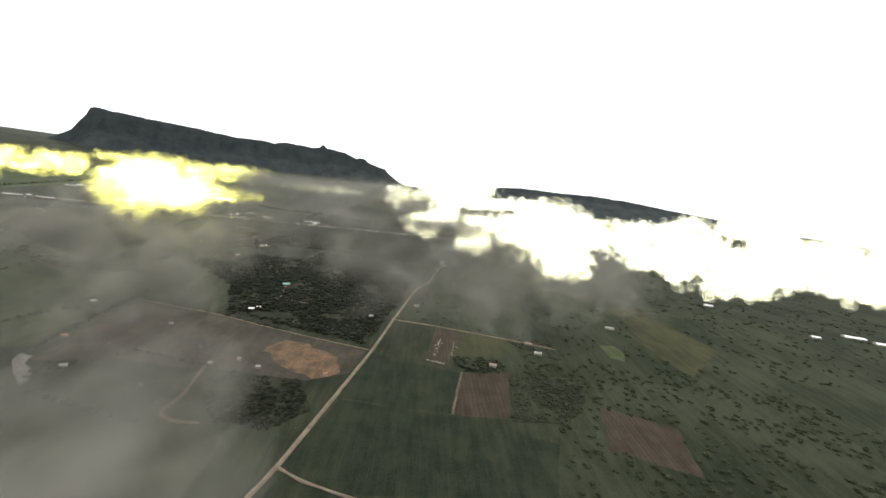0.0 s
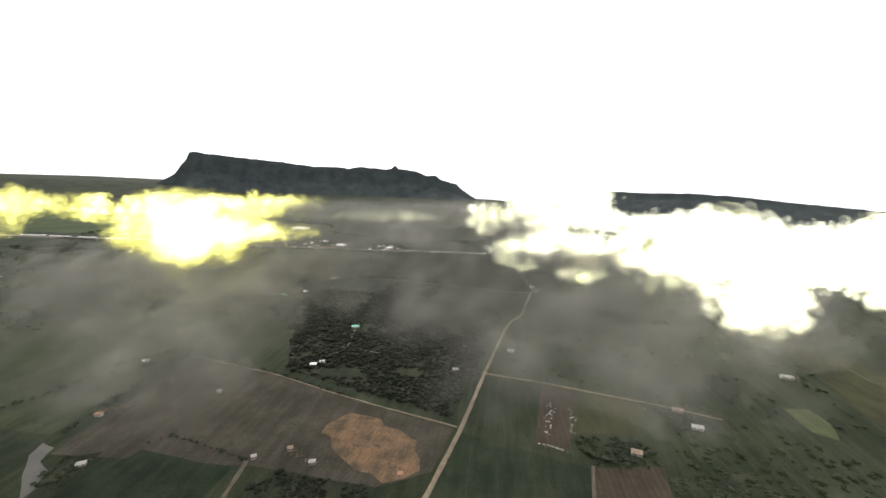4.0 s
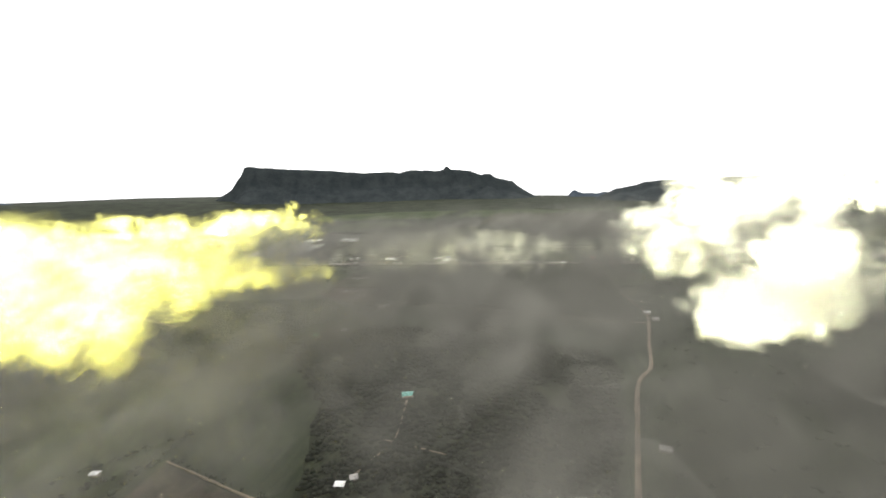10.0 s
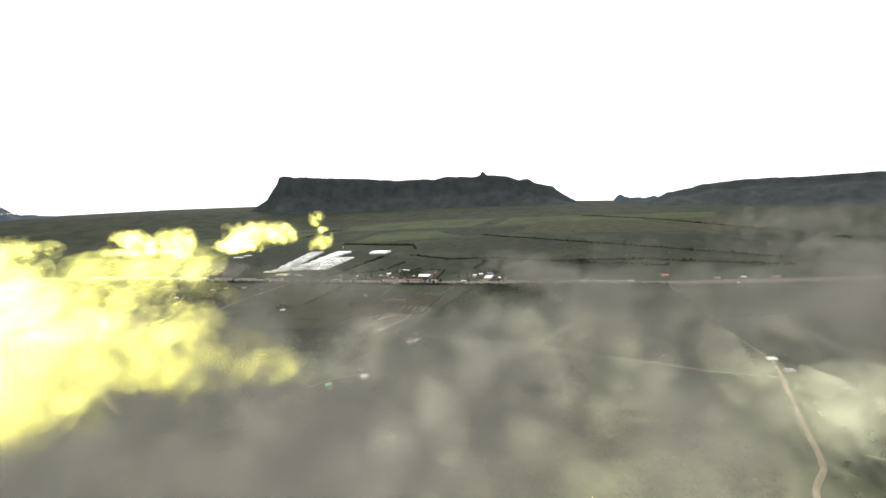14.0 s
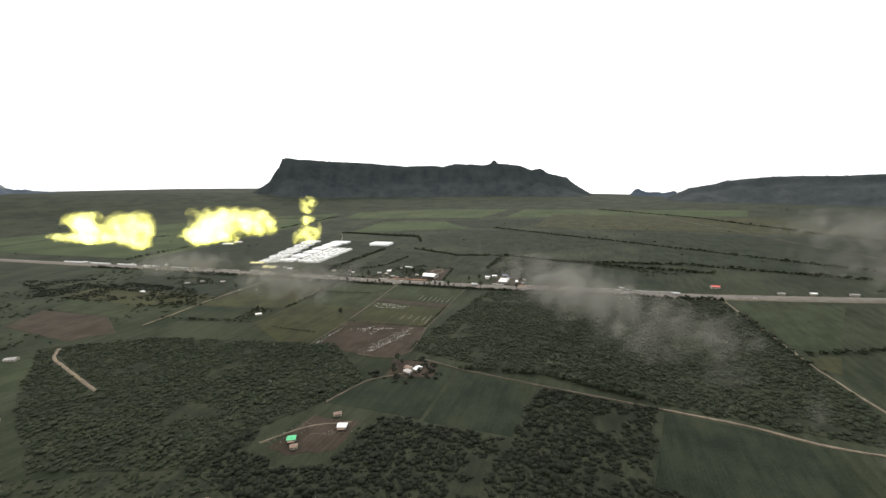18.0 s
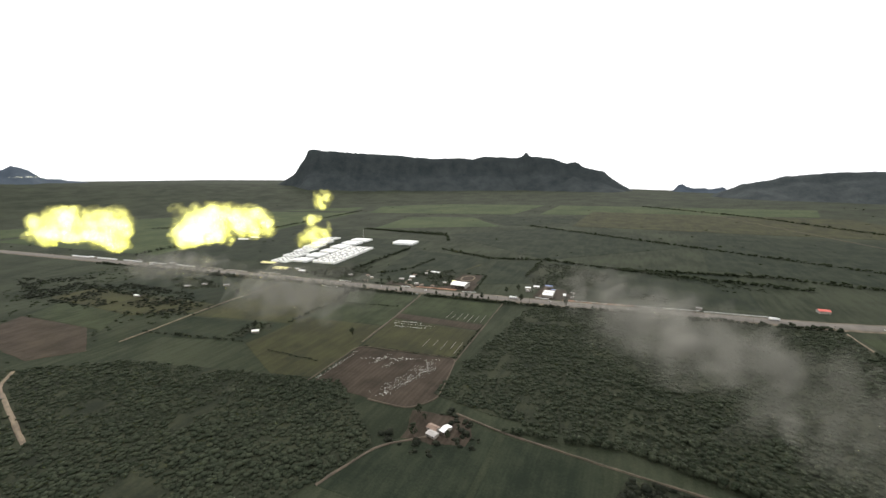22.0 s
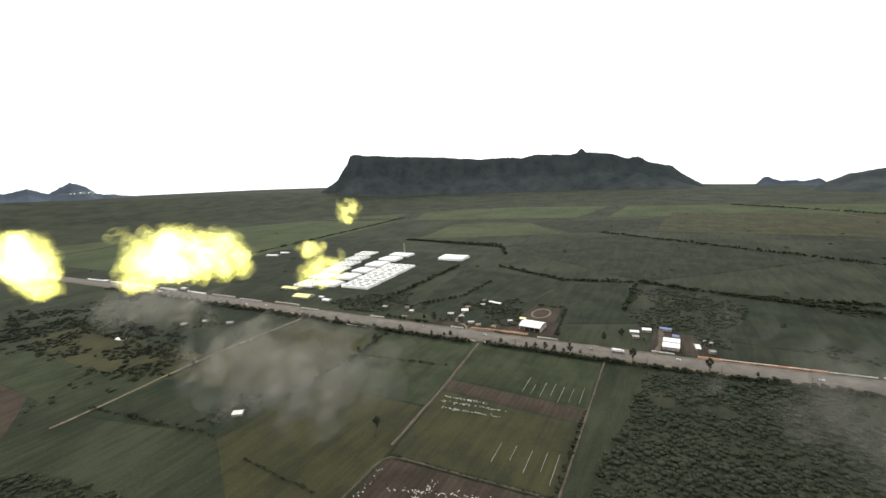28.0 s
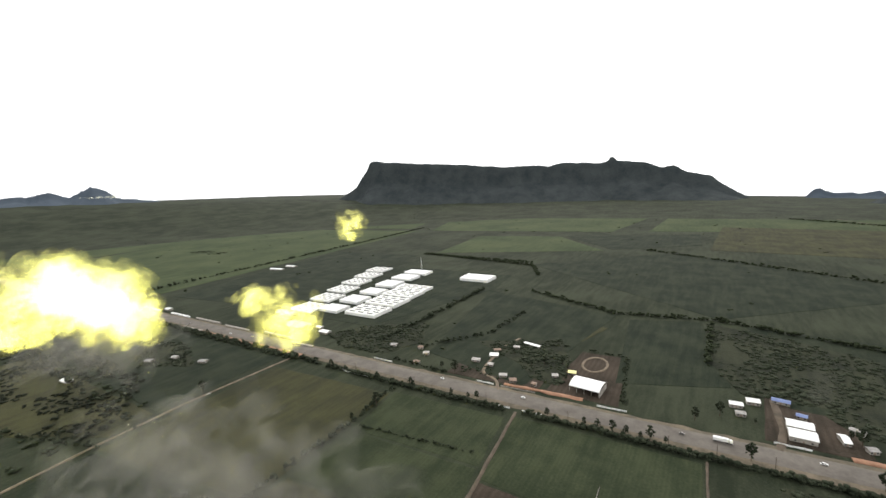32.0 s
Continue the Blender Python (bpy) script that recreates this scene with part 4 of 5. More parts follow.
def hall(x, y, w, l, h, turn, label):
    """An open hall: arched white roof of sheet bands on posts, with a back wall."""
    g = new("hall")
    g.matrix_basis = pose(x, y, 0, 0, 0, turn)
    steps, bands = 10, 8
    for b in range(bands):
        bm = bmesh.new()
        xa, xb = -l / 2 + l * b / bands, -l / 2 + l * (b + 1) / bands - 0.05
        rows = []
        for i in range(steps + 1):
            a = math.pi * (0.14 + 0.72 * i / steps)
            yy, zz = -w / 2 * math.cos(a) / math.cos(math.pi * 0.14), h + (math.sin(a) - math.sin(math.pi * 0.14)) * w * 0.22
            rows.append([bm.verts.new(c) for c in ((xa, yy, zz), (xb, yy, zz), (xb, yy, zz - 0.2), (xa, yy, zz - 0.2))])
        for i in range(steps):
            for k in range(4):
                bm.faces.new((rows[i][k], rows[i][(k + 1) % 4], rows[i + 1][(k + 1) % 4], rows[i + 1][k]))
        bm.faces.new(rows[0])
        bm.faces.new(rows[-1][::-1])
        bmesh.ops.recalc_face_normals(bm, faces=bm.faces)
        part("roof_sheet", bm, "white", g)
    for s in (-1, 1):
        for b in range(5):
            bm = bmesh.new()
            xx = -l / 2 + 0.6 + (l - 1.2) * b / 4
            box(bm, xx - 0.2, xx + 0.2, s * (w / 2 - 0.4) - 0.2, s * (w / 2 - 0.4) + 0.2, 0, h - 0.1)
            part("post", bm, "wall", g)
    bm = bmesh.new()
    box(bm, l / 2 - 0.4, l / 2 - 0.1, -w / 2 + 0.7, w / 2 - 0.7, 0, h)
    part("back_wall", bm, "wall", g)
    bm = bmesh.new()
    box(bm, -l / 2, l / 2, -w / 2, w / 2, 0.02, 0.22)
    part("floor_slab", bm, "verge", g)
    return tagged(g, label, "hall")


hall(-541, 1595, 24, 30, 6.0, -4, "open hall with an arched white sheet roof")
gable(-376, 1591, 17, 13, 4.5, 0, "white", name="shop", label="roadside shop with a broad white roof", category="shop")
gable(-376, 1606, 17, 11, 4.8, 0, "white", name="shop", label="shop annex with a white sheet roof", category="shop")
gable(-418, 1624, 10, 6, 3.2, 8, "white", name="shed", label="small shed with a white roof", category="shed")
gable(-405, 1636, 10, 7, 3.4, 8, "white", name="shed", label="small shed with a white roof", category="shed")
gable(-384, 1647, 13, 6, 3.2, -6, "blueroof", name="shed", label="long shed with a blue roof edge", category="shed")
gable(-350, 1601, 4.5, 12, 3.0, 10, "white", name="shed", label="narrow shed with a white roof", category="shed")
gable(-408, 1052, 8, 6, 3.0, 18, "white", label="farmhouse with a white tin roof", porch=True)
gable(-440, 1022, 7, 5.5, 3.0, 28, "greenroof", label="farmhouse with a bright green roof", porch=True)
gable(-431, 1014, 5.5, 4.5, 2.6, 28, "rust", name="shed", label="grey tin shed beside a farmhouse", category="shed")
gable(-424, 1068, 7, 4, 2.6, 35, "rust", name="shed", label="grey tin shed in the farmyard", category="shed")
gable(-240, 878, 12, 8, 3.2, 20, "tealroof", label="house with a teal green roof among trees", porch=True)
gable(-247, 738, 7.5, 5, 3.0, 10, "white", label="farmhouse with a white tin roof among trees")
gable(-240, 748, 6, 5, 2.6, 30, "tin", name="shed", label="grey tin shed among trees", category="shed")
gable(-458, 708, 7, 4.5, 2.8, 12, "white", label="lone house with a pale tin roof")
gable(5, 831, 9, 6, 3.0, -8, "tin", label="small house beside the dirt road")
gable(-66, 758, 7, 5, 2.8, 15, "tin", label="small house with a dull tin roof among trees")
gable(-353, 529, 6.5, 4, 2.8, 30, "tin", label="small house with a pale roof beside the pond")
gable(187, 676, 10, 6, 3.0, -12, "tin", label="house with a pale tin roof")
gable(180, 707, 10, 6, 3.0, -12, "rust", label="house with a rusted roof")
gable(113, 624, 9, 6, 3.0, -15, "rust", label="house with a rusted roof in a grove")
gable(354, 816, 14, 7, 3.2, -10, "tin", name="shed", label="long grey tin barn", category="barn")
gable(696, 1047, 18, 9, 3.6, -10, "white", name="shed", label="long white-roofed barn on the plain", category="barn")
gable(61, 1197, 10, 7, 3.2, 15, "white", label="house with a pale roof at the road's end")
gable(68, 1166, 9, 7, 3.2, 15, "tin", label="house with a grey tin roof")
gable(-399, 1176, 10, 6, 3.0, -15, "rust", label="farmhouse with a rusted roof in dark trees")
gable(-388, 1178, 5, 10, 3.0, -20, "white", name="shed", label="white-roofed farm shed in dark trees", category="shed")
gable(-396, 1168, 9, 6, 2.8, -15, "tin", name="shed", label="grey tin farm shed", category="shed")
gable(-728, 1284, 9, 6, 3.0, 35, "white", label="lone white-roofed house in a field")
gable(14, 1648, 14, 10, 4.0, 5, "redroof", label="house with a red roof by the highway")


for x, y, w, d, turn, roof, text in (
        (-660, 1626, 10, 8, 20, "white", "house with a white roof in the hamlet"), (-673, 1604, 9, 6, 10, "tin", "house with a pale tin roof in the hamlet"),
        (-630, 1675, 22, 4.5, -12, "white", "long narrow shed with a white roof"), (-645, 1660, 7, 5, 15, "tin", "small tin-roofed house in the hamlet"),
        (-628, 1582, 8, 5, 25, "tin", "small tin-roofed house in the hamlet"), (-614, 1576, 7, 6, 30, "rust", "small house with a rusted roof in the hamlet"),
        (-591, 1578, 5, 4, 0, "rust", "small stall with a rusted roof"), (-578, 1606, 6, 5, 20, "tin", "small tin-roofed house in the hamlet"),
        (-564, 1621, 8, 6, 10, "yellowroof", "small shed with a pale yellow roof"), (-794, 1597, 8, 6, 15, "tin", "small tin-roofed house among trees"),
        (-739, 1594, 7, 6, 30, "tin", "small tin-roofed house by trees"), (-756, 1606, 6, 5, 15, "rust", "small house with a rusted roof by trees"),
        (-734, 1567, 7, 5, 5, "rust", "roadside stall with a rusted roof"), (-663, 1641, 8, 5, 30, "rust", "small house with a rusted roof in the hamlet"),
        (-652, 1600, 6, 5, 5, "tin", "small tin-roofed house in the hamlet"), (-336, 1594, 6, 5, 20, "tin", "small tin-roofed roadside house"),
        (-372, 1626, 7, 5, -10, "blueroof", "small shed with a blue roof"), (-339, 1619, 9, 4, -30, "tin", "narrow tin shed by dark trees"),
        (-415, 1609, 7, 5, 8, "tin", "small tin shed behind the shops"), (-1053, 1411, 10, 7, 20, "tin", "farm house with a grey tin roof"),
        (-984, 1444, 10, 6, 25, "tin", "farm house with a grey tin roof"), (-1081, 1334, 14, 7, 10, "white", "farm house with a pale roof"),
        (-1033, 1433, 8, 6, 15, "tin", "farm house with a grey tin roof"), (-1432, 1875, 40, 12, 10, "white", "long white-roofed barn far off"),
        (-1426, 1916, 30, 12, 10, "white", "long white-roofed barn far off"), (-986, 1594, 38, 20, 4, "yellowroof", "broad shed with a pale yellow roof"),
        (-921, 1590, 16, 9, 3, "white", "small white-roofed office shed"), (-945, 1601, 10, 6, 3, "white", "small white-roofed shed near greenhouses"),
        (-1060, 1628, 42, 14, 4, "yellowroof", "long shed with a pale yellow roof"), (922, 912, 40, 14, -12, "white", "long white-roofed barn far off"),
        (960, 885, 34, 14, -12, "white", "long white-roofed barn far off"), (816, 890, 16, 10, -12, "white", "pale white-roofed barn far off"),
        (-915, 1045, 14, 8, 25, "tin", "grey tin barn in a green field"),
        (-195, 577, 4.5, 3.5, 30, "rust", "small hut with a rusted roof"), (-168, 563, 5, 3.5, 20, "tin", "small tin hut beside the clearing"),
        (-91, 561, 4, 3, 15, "laterite", "small hut with a clay roof"), (-220, 561, 4, 3, 35, "tin", "small tin hut beside the grove"),
        (-405, 594, 6, 4, 10, "laterite", "farm hut with a clay roof"), (-319, 656, 4, 3, 25, "tin", "small tin hut in a ploughed field"),
        (110, 1630, 10, 7, 8, "tin", "small tin-roofed roadside house"), (160, 1642, 9, 7, 8, "white", "small white-roofed roadside house"),
        (220, 1650, 12, 7, 8, "tin", "small tin-roofed roadside house"), (-150, 1603, 8, 6, 4, "tin", "small roadside stall with a tin roof"),
        (-1300, 1545, 14, 8, 4, "white", "white-roofed shed beside the highway"), (-1420, 1536, 12, 8, 4, "tin", "tin-roofed shed beside the highway"),
        (-1600, 1520, 16, 9, 4, "white", "white-roofed shed beside the highway")):
    gable(x, y, w, d, 2.9, turn, roof, label=text, name="hut" if w < 7.5 else "house", category="hut" if w < 7.5 else "house")

# ---- vehicles ----


def tapered(bm, lo, hi, z0, z1):
    """A block whose top is smaller than its base: lo and hi are x0, x1, y0, y1."""
    a = [bm.verts.new((lo[i], lo[j], z0)) for i, j in ((0, 2), (1, 2), (1, 3), (0, 3))]
    b = [bm.verts.new((hi[i], hi[j], z1)) for i, j in ((0, 2), (1, 2), (1, 3), (0, 3))]
    bm.faces.new(a[::-1])
    bm.faces.new(b)
    for k in range(4):
        bm.faces.new((a[k], a[(k + 1) % 4], b[(k + 1) % 4], b[k]))
    return bm


def wheel(parent, x, y, r, w):
    bm = bmesh.new()
    bmesh.ops.create_cone(bm, cap_ends=True, segments=14, radius1=r, radius2=r, depth=w)
    bmesh.ops.rotate(bm, verts=bm.verts, matrix=Matrix.Rotation(radians(90), 3, "X"))
    bmesh.ops.translate(bm, verts=bm.verts, vec=(x, y, r))
    t = part("wheel", bm, "shade", parent, "black rubber wheel")
    return t


ROAD_TOP = 1.0


def car(x, y, turn, paint, label):
    g = new("car")
    g.matrix_basis = pose(x, y, ROAD_TOP, 0, 0, turn)
    bm = tapered(bmesh.new(), (-2.2, 2.2, -0.9, 0.9), (-2.1, 2.1, -0.82, 0.82), 0.35, 0.95)
    bmesh.ops.bevel(bm, geom=bm.edges[:], offset=0.09, segments=2, affect="EDGES")
    part("body", bm, paint, g)
    bm = tapered(bmesh.new(), (-1.5, 1.1, -0.78, 0.78), (-1.0, 0.5, -0.62, 0.62), 0.93, 1.45)
    part("glasshouse", bm, "shade", g, "dark tinted windows")
    bm = box(bmesh.new(), -1.02, 0.52, -0.64, 0.64, 1.45, 1.52)
    part("roof", bm, paint, g)
    for sx in (-1.35, 1.35):
        for sy in (-0.82, 0.82):
            wheel(g, sx, sy, 0.33, 0.2)
    for sy in (-0.6, 0.6):
        part("headlight", box(bmesh.new(), 2.12, 2.22, sy - 0.18, sy + 0.18, 0.62, 0.78), "white", g, "clear headlight")
    return tagged(g, label, "car", "vehicles on the highway")


def truck(x, y, turn, label):
    g = new("truck")
    g.matrix_basis = pose(x, y, ROAD_TOP, 0, 0, turn)
    part("trailer_box", box(bmesh.new(), -6.8, 3.6, -1.25, 1.25, 1.15, 3.7), "white", g)
    bm = tapered(bmesh.new(), (4.1, 6.4, -1.2, 1.2), (4.1, 6.1, -1.15, 1.15), 0.7, 3.1)
    bmesh.ops.bevel(bm, geom=bm.edges[:], offset=0.1, segments=2, affect="EDGES")
    part("cab", bm, "white", g)
    part("windscreen", box(bmesh.new(), 6.2, 6.32, -1.0, 1.0, 1.9, 2.8), "shade", g, "dark windscreen")
    part("chassis", box(bmesh.new(), -6.8, 5.9, -0.5, 0.5, 0.75, 1.15), "shade", g)
    for sx in (-5.8, -4.6, 2.6, 5.1):
        for sy in (-1.05, 1.05):
            wheel(g, sx, sy, 0.5, 0.32)
    return tagged(g, label, "truck", "vehicles on the highway")


for x, y, turn, paint, text in ((-1053, 1521, 182, "white", "white car on the highway"), (-684, 1546, 2, "white", "white car on the highway"), (-591, 1548, 2, "white", "white car on the highway"),
                                (-456, 1554, 3, "tin", "silver car on the highway"), (-368, 1560, 3, "white", "white car on the highway"), (-1009, 1529, 2, "yellowroof", "pale yellow car on the highway"),
                                (-1169, 1519, 182, "tin", "silver car on the highway"), (-250, 1562, 184, "white", "white car on the highway"), (60, 1590, 190, "white", "white car on the highway")):
    car(x, y, turn, paint, text)
truck(-428, 1557, 3, "white box truck on the highway")
truck(-1330, 1510, 182, "white box truck on the highway")
truck(-60, 1585, 5, "white box truck on the highway")

# ---- poles, mast, walls ----


def pole(x, y, h=9.5):
    g = new("utility_pole")
    g.matrix_basis = pose(x, y, 0, 0, 0, 4)
    bm = bmesh.new()
    bmesh.ops.create_cone(bm, cap_ends=True, segments=8, radius1=0.24, radius2=0.15, depth=h)
    bmesh.ops.translate(bm, verts=bm.verts, vec=(0, 0, h / 2))
    part("shaft", bm, "bark", g)
    part("crossarm", box(bmesh.new(), -0.1, 0.1, -1.2, 1.2, h - 0.9, h - 0.7), "bark", g)
    for s in (-1, 0, 1):
        bm = bmesh.new()
        bmesh.ops.create_cone(bm, cap_ends=True, segments=6, radius1=0.1, radius2=0.06, depth=0.3)
        bmesh.ops.translate(bm, verts=bm.verts, vec=(0, s * 1.05, h - 0.55))
        part("insulator", bm, "wall", g)
    return tagged(g, "slim dark utility pole beside the highway", "pole", "poles along the highway")


first_pole = pole(-788, 1519)
for x, y in ((-705, 1523), (-620, 1526), (-542, 1531), (-464, 1534), (-432, 1537), (-397, 1540), (-330, 1543), (-260, 1548), (-180, 1554), (-870, 1513), (-960, 1509), (-1050, 1507), (-1140, 1503), (-1230, 1500), (-90, 1561), (0, 1568)):
    copy_thing(first_pole, pose(x, y, 0, 0, 0, 4))


def mast(x, y, h):
    g = new("radio_mast")
    g.matrix_basis = pose(x, y, 0)
    for k in range(3):
        a = radians(120 * k)
        bm = bmesh.new()
        v0, v1 = Vector((math.cos(a) * 1.4, math.sin(a) * 1.4, 0)), Vector((math.cos(a) * 0.3, math.sin(a) * 0.3, h))
        bmesh.ops.create_cone(bm, cap_ends=True, segments=6, radius1=0.16, radius2=0.1, depth=(v1 - v0).length)
        bm.transform((v1 - v0).to_track_quat("Z", "Y").to_matrix().to_4x4())
        bmesh.ops.translate(bm, verts=bm.verts, vec=(v0 + v1) / 2)
        part("mast_leg", bm, "white", g)
    for i in range(1, 9):
        r = 1.4 - 1.1 * i / 9
        bm = bmesh.new()
        bmesh.ops.create_cone(bm, cap_ends=True, segments=3, radius1=r, radius2=r, depth=0.18)
        bmesh.ops.translate(bm, verts=bm.verts, vec=(0, 0, h * i / 9))
        part("brace", bm, "white" if i % 2 else "redroof", g)
    return tagged(g, "slim white lattice mast behind the greenhouses", "mast")


mast(-1052, 2018, 30)


def low_wall(x0, y0, x1, y1, h=1.6, mat="white", label="low white roadside wall", deep=0.24):
    g = new("low_wall")
    a, b = Vector((x0, y0, 0)), Vector((x1, y1, 0))
    d = b - a
    g.matrix_basis = Matrix.Translation(a) @ Matrix.Rotation(math.atan2(d.y, d.x), 4, "Z")
    n = max(2, int(d.length / 4))
    step = d.length / n
    for i in range(n):
        k = 0.25 * (i % 3)
        part("wall_panel", box(bmesh.new(), i * step + 0.1, (i + 1) * step - 0.1, -deep / 2, deep / 2, 0, h - k * 0.5), mat, g)
        part("pier", box(bmesh.new(), i * step - 0.15, i * step + 0.15, -0.2, 0.2, 0, h + 0.2), "wall", g)
    return tagged(g, label, "wall", "roadside walls")


low_wall(-649, 1560, -629, 1561)
low_wall(-621, 1561, -585, 1564, 1.4, "wall", "low grey wall beside the highway")
low_wall(-608, 1525, -595, 1526)
low_wall(-583, 1526, -562, 1528)
low_wall(-801, 1511, -763, 1513)
low_wall(-792, 1555, -764, 1556)
# 3.2 m deep panels here and below: broad tops stand in for roadside glints
low_wall(-932, 1541, -892, 1543, 2.4, "wall", "row of low thick grey walls beside the highway", 3.2)
low_wall(-526, 1567, -500, 1569)
low_wall(-395, 1575, -372, 1576)
low_wall(-330, 1578, -280, 1582)
low_wall(-272, 1583, -204, 1589, 1.2)
low_wall(-200, 1590, -150, 1594)
low_wall(-144, 1594, -60, 1599, 1.2)
low_wall(-1160, 1506, -1110, 1508, 2.4, "wall", "row of low thick grey walls beside the highway", 3.2)
low_wall(-1300, 1498, -1240, 1501)
low_wall(-1100, 1540, -1040, 1543, 2.4, "wall", "row of low thick grey walls beside the highway", 3.2)
low_wall(-1690, 1515, -1610, 1519, 2.4, "white", "row of low thick walls with glint-white tops", 3.2)
low_wall(-1580, 1521, -1500, 1525, 2.4, "white", "row of low thick walls with glint-white tops", 3.2)
low_wall(-1470, 1526, -1400, 1530, 2.4, "white", "row of low thick walls with glint-white tops", 3.2)
low_wall(-1370, 1531, -1310, 1534, 2.4, "white", "row of low thick walls with glint-white tops", 3.2)
low_wall(-1270, 1536, -1210, 1538, 2.4, "white", "row of low thick walls with glint-white tops", 3.2)
low_wall(-1190, 1540, -1120, 1543, 2.4, "wall", "row of low thick grey walls beside the highway", 3.2)
low_wall(-1010, 1550, -950, 1552, 2.4, "wall", "row of low thick grey walls beside the highway", 3.2)
low_wall(-893, 1388, -891, 1404, 0.8)

# ring road behind the hall
ring = [(-548 + 13 * math.cos(a * math.pi / 10), 1655 + 20 * math.sin(a * math.pi / 10)) for a in range(21)]
strip("dirt_track", "dirt", 3.0, *ring, label="pale dirt ring track behind the hall", wob=0.2)
strip("dirt_track", "dirt", 3.5, (-620, 1552), (-631, 1573), (-651, 1578), (-657, 1594), (-662, 1662), (-654, 1692), label="pale dirt lane through the hamlet", wob=0.3)
strip("dirt_track", "trodden", 6, (-392, 1565), (-386, 1600), (-390, 1650), label="brown dirt lane beside the shops", wob=0.3)
strip("dirt_track", "trodden", 1.4, (-562, 1203), (-563, 1299), (-432, 1311), (-416, 1222), (-434, 1196), (-480, 1196), label="thin pale path round a bare plot", wob=0.5)
strip("dirt_track", "dirt", 2.2, (-247, 738), (-225, 800), (-238, 870), label="thin dirt path between houses", wob=0.5)
strip("dirt_track", "dirt", 1.6, (-235, 800), (-170, 790), label="thin dirt path through trees", wob=0.5)
strip("dirt_track", "dirt", 1.8, (-465, 1010), (-440, 1045), (-405, 1062), label="thin dirt path in the farmyard", wob=0.5)
strip("dirt_track", "trodden", 2.5, (-450, 1085), (-432, 1140), (-400, 1165), label="brown dirt path to the farm", wob=0.5)
strip("dirt_track", "trodden", 3.0, (53, 505), (70, 600), label="brown path between fields", wob=0.5)
strip("dirt_track", "trodden", 4.0, (430, 2000), (160, 2700), (-60, 3300), label="far brown track over the plain", wob=0.3)

# ---- crop covers and litter ----


def cover(x, y, length, turn, w=0.4):
    g = new("row_cover")
    g.matrix_basis = pose(x, y, 0.55, 0, 0, turn)
    bm = bmesh.new()
    k, n = 6, max(4, int(length / 3))
    grid = []
    for i in range(n + 1):
        sag = 0.06 * math.sin(i * 2.1 + x)
        grid.append([bm.verts.new((w / 2 * -math.cos(math.pi * j / k), -length / 2 + length * i / n, (0.7 + sag) * math.sin(math.pi * j / k))) for j in range(k + 1)])
    for i in range(n):
        for j in range(k):
            bm.faces.new((grid[i][j], grid[i][j + 1], grid[i + 1][j + 1], grid[i + 1][j]))
    for ring_ in (grid[0], grid[-1]):
        bm.faces.new(ring_)
    part("sheet", bm, "wall", g)
    for e in (-1, 1):
        part("end_peg", box(bmesh.new(), -0.15, 0.15, e * (length / 2 + 0.4) - 0.15, e * (length / 2 + 0.4) + 0.15, -0.5, 0.5), "bark", g)
    return tagged(g, "long pale plastic cover over a crop row", "row cover", "crop row covers")


for i, (x, ln) in enumerate(((-445, 30), (-454, 26), (-463, 30), (-472, 24), (-481, 28), (-490, 18), (-499, 30))):
    cover(x, 1446 - (i % 3) * 3, ln, 2)
for i, (x, ln) in enumerate(((-441, 34), (-450, 22), (-461, 26), (-474, 18), (-486, 24))):
    cover(x, 1338 + (i % 2) * 4, ln, 3, 0.45)


def litter(name, areas, mat, seed, label):
    """Small crumpled sheets and heaps strewn in rows, as one mass."""
    r = np.random.RandomState(seed)
    vs, fs, o = [], [], 0
    for x0, y0, x1, y1, n, spread in areas:
        for _ in range(n):
            t = r.uniform()
            c = np.array([x0 + (x1 - x0) * t + r.normal(0, spread), y0 + (y1 - y0) * t + r.normal(0, spread * 0.4), 0.5])
            v = ICO1[0] * r.uniform(0.15, 0.55, 3) * (1, 1, 0.5) * (1 + r.uniform(-0.35, 0.35, (12, 1)))
            vs.append(v + c)
            fs.append(ICO1[1] + o)
            o += 12
    ob = new(name, mesh_of(name, np.concatenate(vs), np.concatenate(fs), mat))
    return tagged(ob, label, "litter", kind="stuff")


litter("litter", [(-478, 1204, -452, 1292, 150, 5), (-470, 1210, -446, 1280, 90, 3), (-556, 1210, -556, 1285, 50, 1.5), (-520, 1262, -512, 1292, 40, 2), (-500, 1258, -494, 1290, 40, 2), (-540, 1270, -450, 1300, 60, 2)], "film", 3,
       "pale plastic litter strewn in rows on bare soil")
litter("litter", [(-563, 1385, -503, 1393, 70, 2.0), (-560, 1375, -502, 1383, 70, 2.0), (-565, 1393, -523, 1398, 70, 2.0)], "film", 7, "pale plastic litter in rows on a green plot")
litter("litter", [(35, 640, 45, 700, 60, 2), (25, 625, 50, 618, 40, 2), (60, 640, 66, 690, 30, 2)], "film", 4, "pale plastic litter on a bare plot")
litter("rubble", [(-200, 577, -165, 563, 60, 5), (-100, 562, -82, 575, 40, 3), (-410, 600, -395, 615, 50, 4)], "laterite", 5, "broken clay rubble on bare soil")
litter("rubble", [(-455, 1010, -440, 1050, 40, 5), (-425, 1035, -400, 1050, 40, 4)], "tin", 6, "scrap tin heaps in the farmyard")

# ---- trees ----


